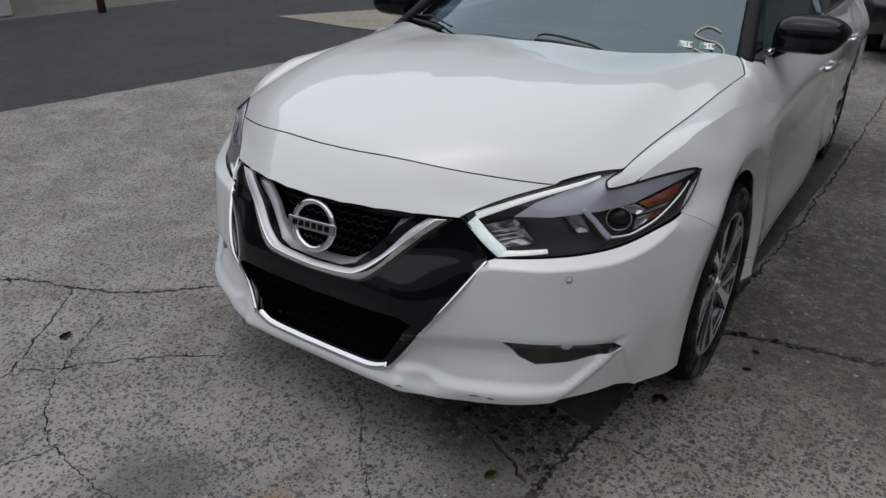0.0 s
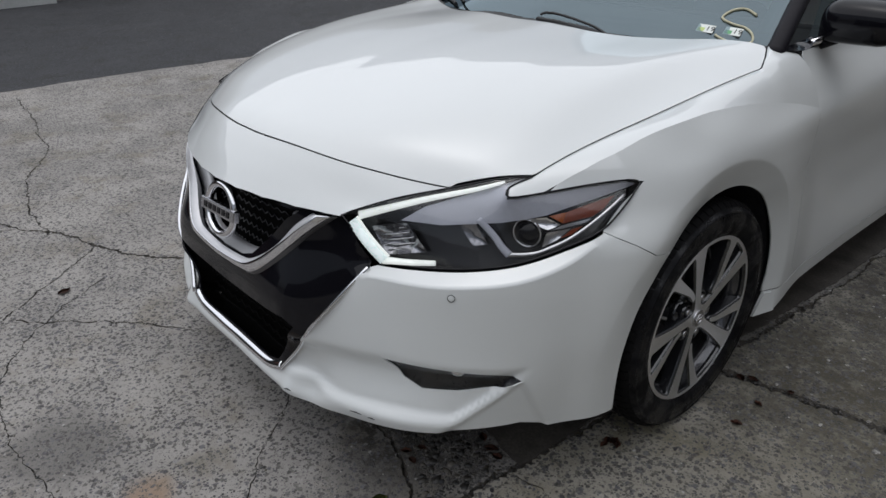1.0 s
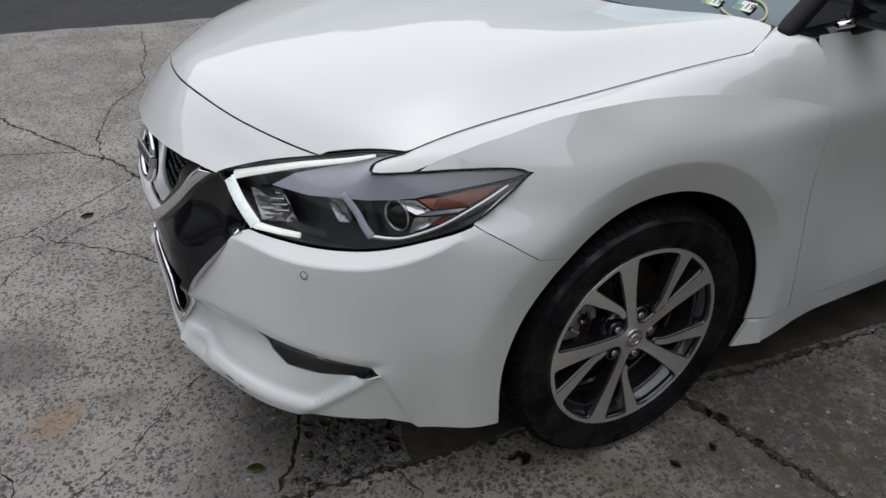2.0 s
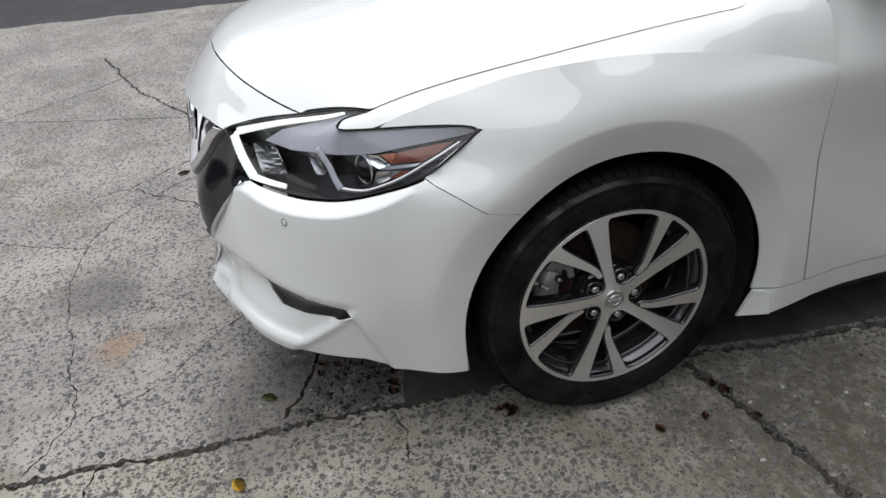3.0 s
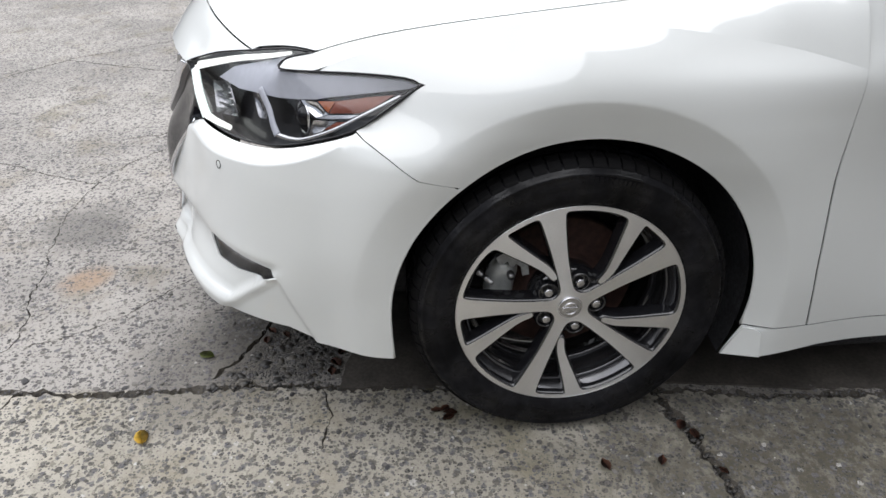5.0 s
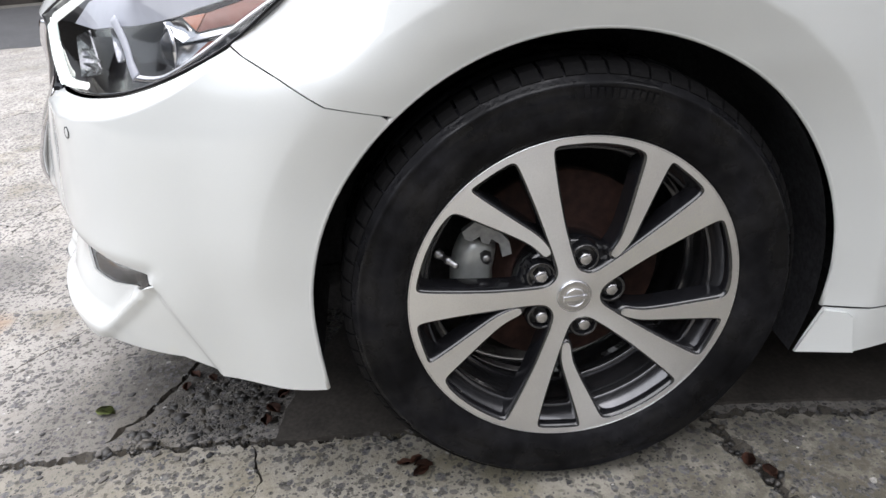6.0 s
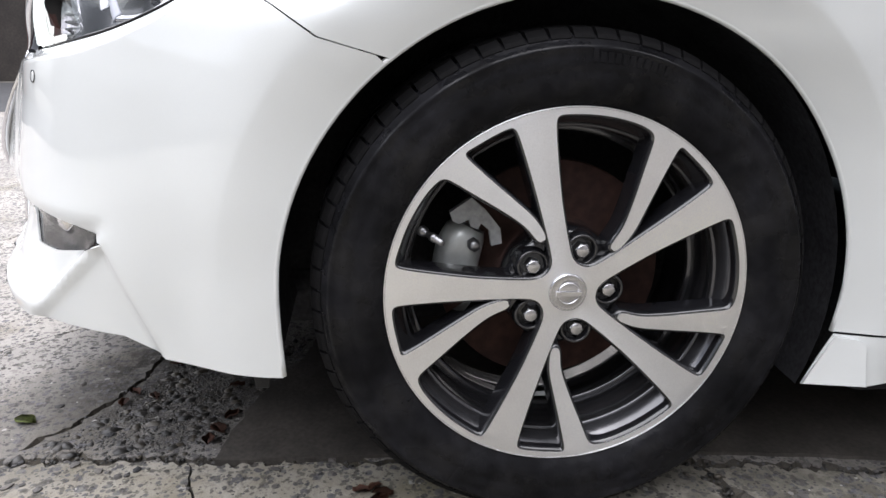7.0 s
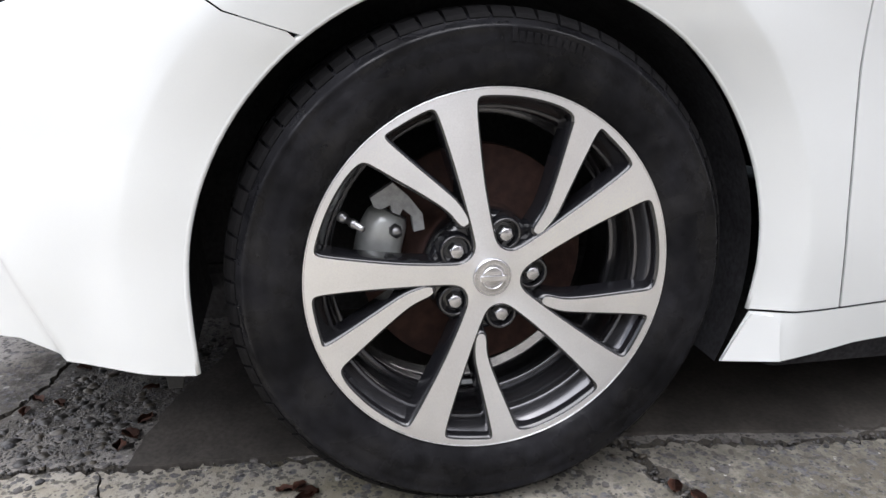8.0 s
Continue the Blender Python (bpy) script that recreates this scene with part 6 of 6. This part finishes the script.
# east wall: unseen, added to keep side light off the flank; south wall: closes the drive in front of the car
tagged(part("wall_east", box(bmesh.new(), (5.0, -7.0, -0.05), (5.25, 12.0, 2.6), 0.02), GREY_WALL, None), "unseen weathered grey wall added along the drive to darken the flank", "wall", kind="structure")
tagged(part("wall_south", box(bmesh.new(), (-3.0, -9.4, -0.05), (9.0, -9.1, 2.3), 0.02), DARK_BOARD, None), "dark boarded wall closing the drive", "wall", kind="structure")
flap_bm = box(bmesh.new(), (0.796, -0.430, 0.168), (0.802, -0.388, 0.245), 0.002)
for v_ in flap_bm.verts:                                                # narrower at its foot
    if v_.co.z < 0.19:
        v_.co.y = -0.412 + (v_.co.y + 0.409) * 0.45
part("air_deflector", flap_bm, BLACK_MATT, car, "thin black deflector ahead of the wheel")
for nm, lo, hi in (("wall_north", (-30.0, 20.0, -0.05), (12.0, 20.3, 8.0)), ("wall_west", (-22.0, -30.0, -0.05), (-21.7, 20.0, 7.0))):
    tagged(part(nm, box(bmesh.new(), lo, hi, 0.02), RENDER, None), "plain rendered wall far off that closes the place", "wall", kind="structure")


# loose stones and chips on the near slab
STONE = mat("loose_stone", (0.10, 0.10, 0.105), 0.7, tex=(60, 0.3, 200, 0.2), bump=0.3)
nt = STONE.node_tree
info, rampn = nt.nodes.new("ShaderNodeObjectInfo"), nt.nodes.new("ShaderNodeValToRGB")
rampn.color_ramp.elements[0].color, rampn.color_ramp.elements[1].color = (0.025, 0.025, 0.028, 1), (0.16, 0.155, 0.15, 1)
far_el = rampn.color_ramp.elements.new(0.96)
far_el.color = (0.13, 0.12, 0.11, 1)
rampn.color_ramp.elements[2].color = (0.45, 0.44, 0.42, 1)
nt.links.new(info.outputs["Random"], rampn.inputs[0])
nt.links.new(rampn.outputs[0], nt.nodes["Principled BSDF"].inputs["Base Color"])
shapes = []
rng = random.Random(11)
for k in range(6):
    bm = bmesh.new()
    bmesh.ops.create_icosphere(bm, subdivisions=1, radius=1.0)
    for v_ in bm.verts:
        v_.co *= rng.uniform(0.7, 1.25)
        v_.co.z *= 0.55
    me = bpy.data.meshes.new("stone")
    bm.to_mesh(me)
    bm.free()
    me.materials.append(STONE)
    shapes.append(me)
for k in range(290):
    y = rng.uniform(-1.5, 1.3)
    x = np.interp(y, [p[1] for p in CRACKS[0][1]], [p[0] for p in CRACKS[0][1]]) + (abs(rng.gauss(0, 0.22)) - 0.05 if k % 3 else rng.uniform(-0.35, 0.02))
    ob = new("stone", shapes[k % 6])
    ob.parent = pavement
    r = rng.uniform(0.003, 0.0075) * (1.6 if k % 17 == 0 else 1)
    ob.matrix_basis = Matrix.Translation((x, y, r * 0.15)) @ Matrix.Rotation(rng.uniform(0, 6.28), 4, "Z") @ Matrix.Diagonal((r * rng.uniform(0.9, 1.7), r, r, 1))


# broken gravel ahead of the wheel and crumbs in the wide crack, too small to pick apart
GRAVEL = mat("broken_gravel", (0.07, 0.068, 0.066), 0.45, tex=(60, 0.3, 200, 0.2), bump=0.3)
nt = GRAVEL.node_tree
geo, rampn = nt.nodes.new("ShaderNodeNewGeometry"), nt.nodes.new("ShaderNodeValToRGB")
for pos, c in ((0.0, (0.010, 0.010, 0.010, 1)), (0.7, (0.036, 0.033, 0.030, 1)), (0.95, (0.070, 0.060, 0.045, 1)), (1.0, (0.16, 0.15, 0.14, 1))):
    el = rampn.color_ramp.elements[0] if pos == 0.0 else rampn.color_ramp.elements[-1] if pos == 1.0 else rampn.color_ramp.elements.new(pos)
    el.color = c
nt.links.new(geo.outputs["Random Per Island"], rampn.inputs[0])
nt.links.new(rampn.outputs[0], nt.nodes["Principled BSDF"].inputs["Base Color"])
ico = bmesh.new()
bmesh.ops.create_icosphere(ico, subdivisions=1, radius=1.0)
ico_v, ico_f = np.array([tuple(v_.co) for v_ in ico.verts]), [tuple(v_.index for v_ in f_.verts) for f_ in ico.faces]
ico.free()


def crumbs(spots, label):
    """Many small angular stones in one mesh; spots: (x, y, z, radius)."""
    g = np.random.default_rng(7)
    verts, faces = [], []
    for x, y, z, r in spots:
        shape = ico_v * g.uniform(0.7, 1.25, (len(ico_v), 1)) * r * np.array((g.uniform(0.9, 1.6), 1.0, 0.6))
        a = g.uniform(0, 6.28)
        rot = np.array(((math.cos(a), -math.sin(a), 0), (math.sin(a), math.cos(a), 0), (0, 0, 1)))
        faces += [tuple(i + len(verts) for i in f_) for f_ in ico_f]
        verts += [tuple(q) for q in shape @ rot.T + (x, y, z)]
    me = bpy.data.meshes.new("gravel")
    me.from_pydata(verts, [], faces)
    me.materials.append(GRAVEL)
    me.polygons.foreach_set("use_smooth", [True] * len(me.polygons))
    return tagged(new("gravel", me), label, "gravel", kind="stuff")


PATCH = [(0.18, -0.66), (0.30, -0.675), (0.39, -0.675), (0.505, -0.71), (0.60, -0.77), (0.69, -0.83), (0.712, -0.70), (0.715, -0.52), (0.655, -0.505), (0.55, -0.487), (0.471, -0.460), (0.384, -0.412), (0.25, -0.382), (0.16, -0.45)]
g = np.random.default_rng(3)
cand = np.stack([g.uniform(0.15, 0.74, 6500), g.uniform(-0.85, -0.37, 6500)], 1)
cand = cand[inside(PATCH, cand)]
rim = near_line(cand, resample(PATCH, 0.01))
cand = cand[rim > g.uniform(-0.02, 0.05, len(cand))]
size_ = np.where(g.random(len(cand)) < 0.05, g.uniform(0.007, 0.013, len(cand)), g.uniform(0.0012, 0.0042, len(cand)))
crumbs([(x, y, -0.25 * r, r) for (x, y), r in zip(cand, size_)], "dark broken gravel crumbling out of the concrete drive")
spots = []
for k in range(240):
    t = g.uniform(0, 1)
    x = 0.80 + 0.75 * t
    spots.append((x + g.normal(0, 0.004), 0.25 + 0.20 * t + g.normal(0, 0.012), -0.006 + g.uniform(0, 0.006), g.uniform(0.002, 0.007)))
for k in range(420):
    y = g.uniform(-1.6, 1.4)
    x = float(np.interp(y, [p[1] for p in CRACKS[0][1]], [p[0] for p in CRACKS[0][1]]))
    spots.append((x + g.normal(0, 0.010), y, -0.010 + g.uniform(0, 0.006), g.uniform(0.002, 0.006)))
for hw, line in CRACKS[1:10]:
    for (x0, y0), (x1, y1) in zip(line, line[1:]):
        for k in range(int(55 * math.hypot(x1 - x0, y1 - y0))):
            t = g.uniform(0, 1)
            spots.append((x0 + (x1 - x0) * t + g.normal(0, 0.016), y0 + (y1 - y0) * t + g.normal(0, 0.016), -0.001, g.uniform(0.002, 0.006)))
crumbs(spots, "dark crumbs lying in the cracks of the drive")
for k, (x, y) in enumerate(((0.51, -0.71), (0.49, -0.66), (0.35, -0.655), (0.46, -0.515), (0.575, -0.505), (0.655, -0.53), (0.47, -0.70), (0.82, -0.276), (0.815, -0.256), (0.92, 0.28), (0.95, 0.30), (1.06, 0.32), (0.83, -0.245), (0.845, -0.25), (1.02, 0.20), (1.02, 0.075))):
    leaf((x, y), g.uniform(0.022, 0.036), LEAF_R, "shrivelled red-brown leaf scrap on the gravel and concrete", 37.0 * k)

# smooth dark slab that meets the broken patch, a little higher; carried on under the car, its colour paints the shade
# there
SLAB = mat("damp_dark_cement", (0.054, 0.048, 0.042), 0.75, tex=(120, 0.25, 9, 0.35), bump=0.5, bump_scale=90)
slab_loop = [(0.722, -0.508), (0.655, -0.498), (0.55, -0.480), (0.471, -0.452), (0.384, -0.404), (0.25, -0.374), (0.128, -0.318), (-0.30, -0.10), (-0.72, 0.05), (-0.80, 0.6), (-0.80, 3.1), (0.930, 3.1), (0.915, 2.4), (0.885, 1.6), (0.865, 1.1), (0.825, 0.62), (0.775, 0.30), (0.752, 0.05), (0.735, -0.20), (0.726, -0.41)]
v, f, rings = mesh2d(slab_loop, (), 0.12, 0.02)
rough_edge = np.random.default_rng(9)
for ring in rings:
    v[ring] += rough_edge.normal(0, 0.0025, (len(ring), 2))
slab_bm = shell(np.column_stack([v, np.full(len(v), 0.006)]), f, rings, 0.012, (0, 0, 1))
part("cement_patch", slab_bm, SLAB, pavement, "smooth dark damp cement patch, carried on under the car as painted shade")
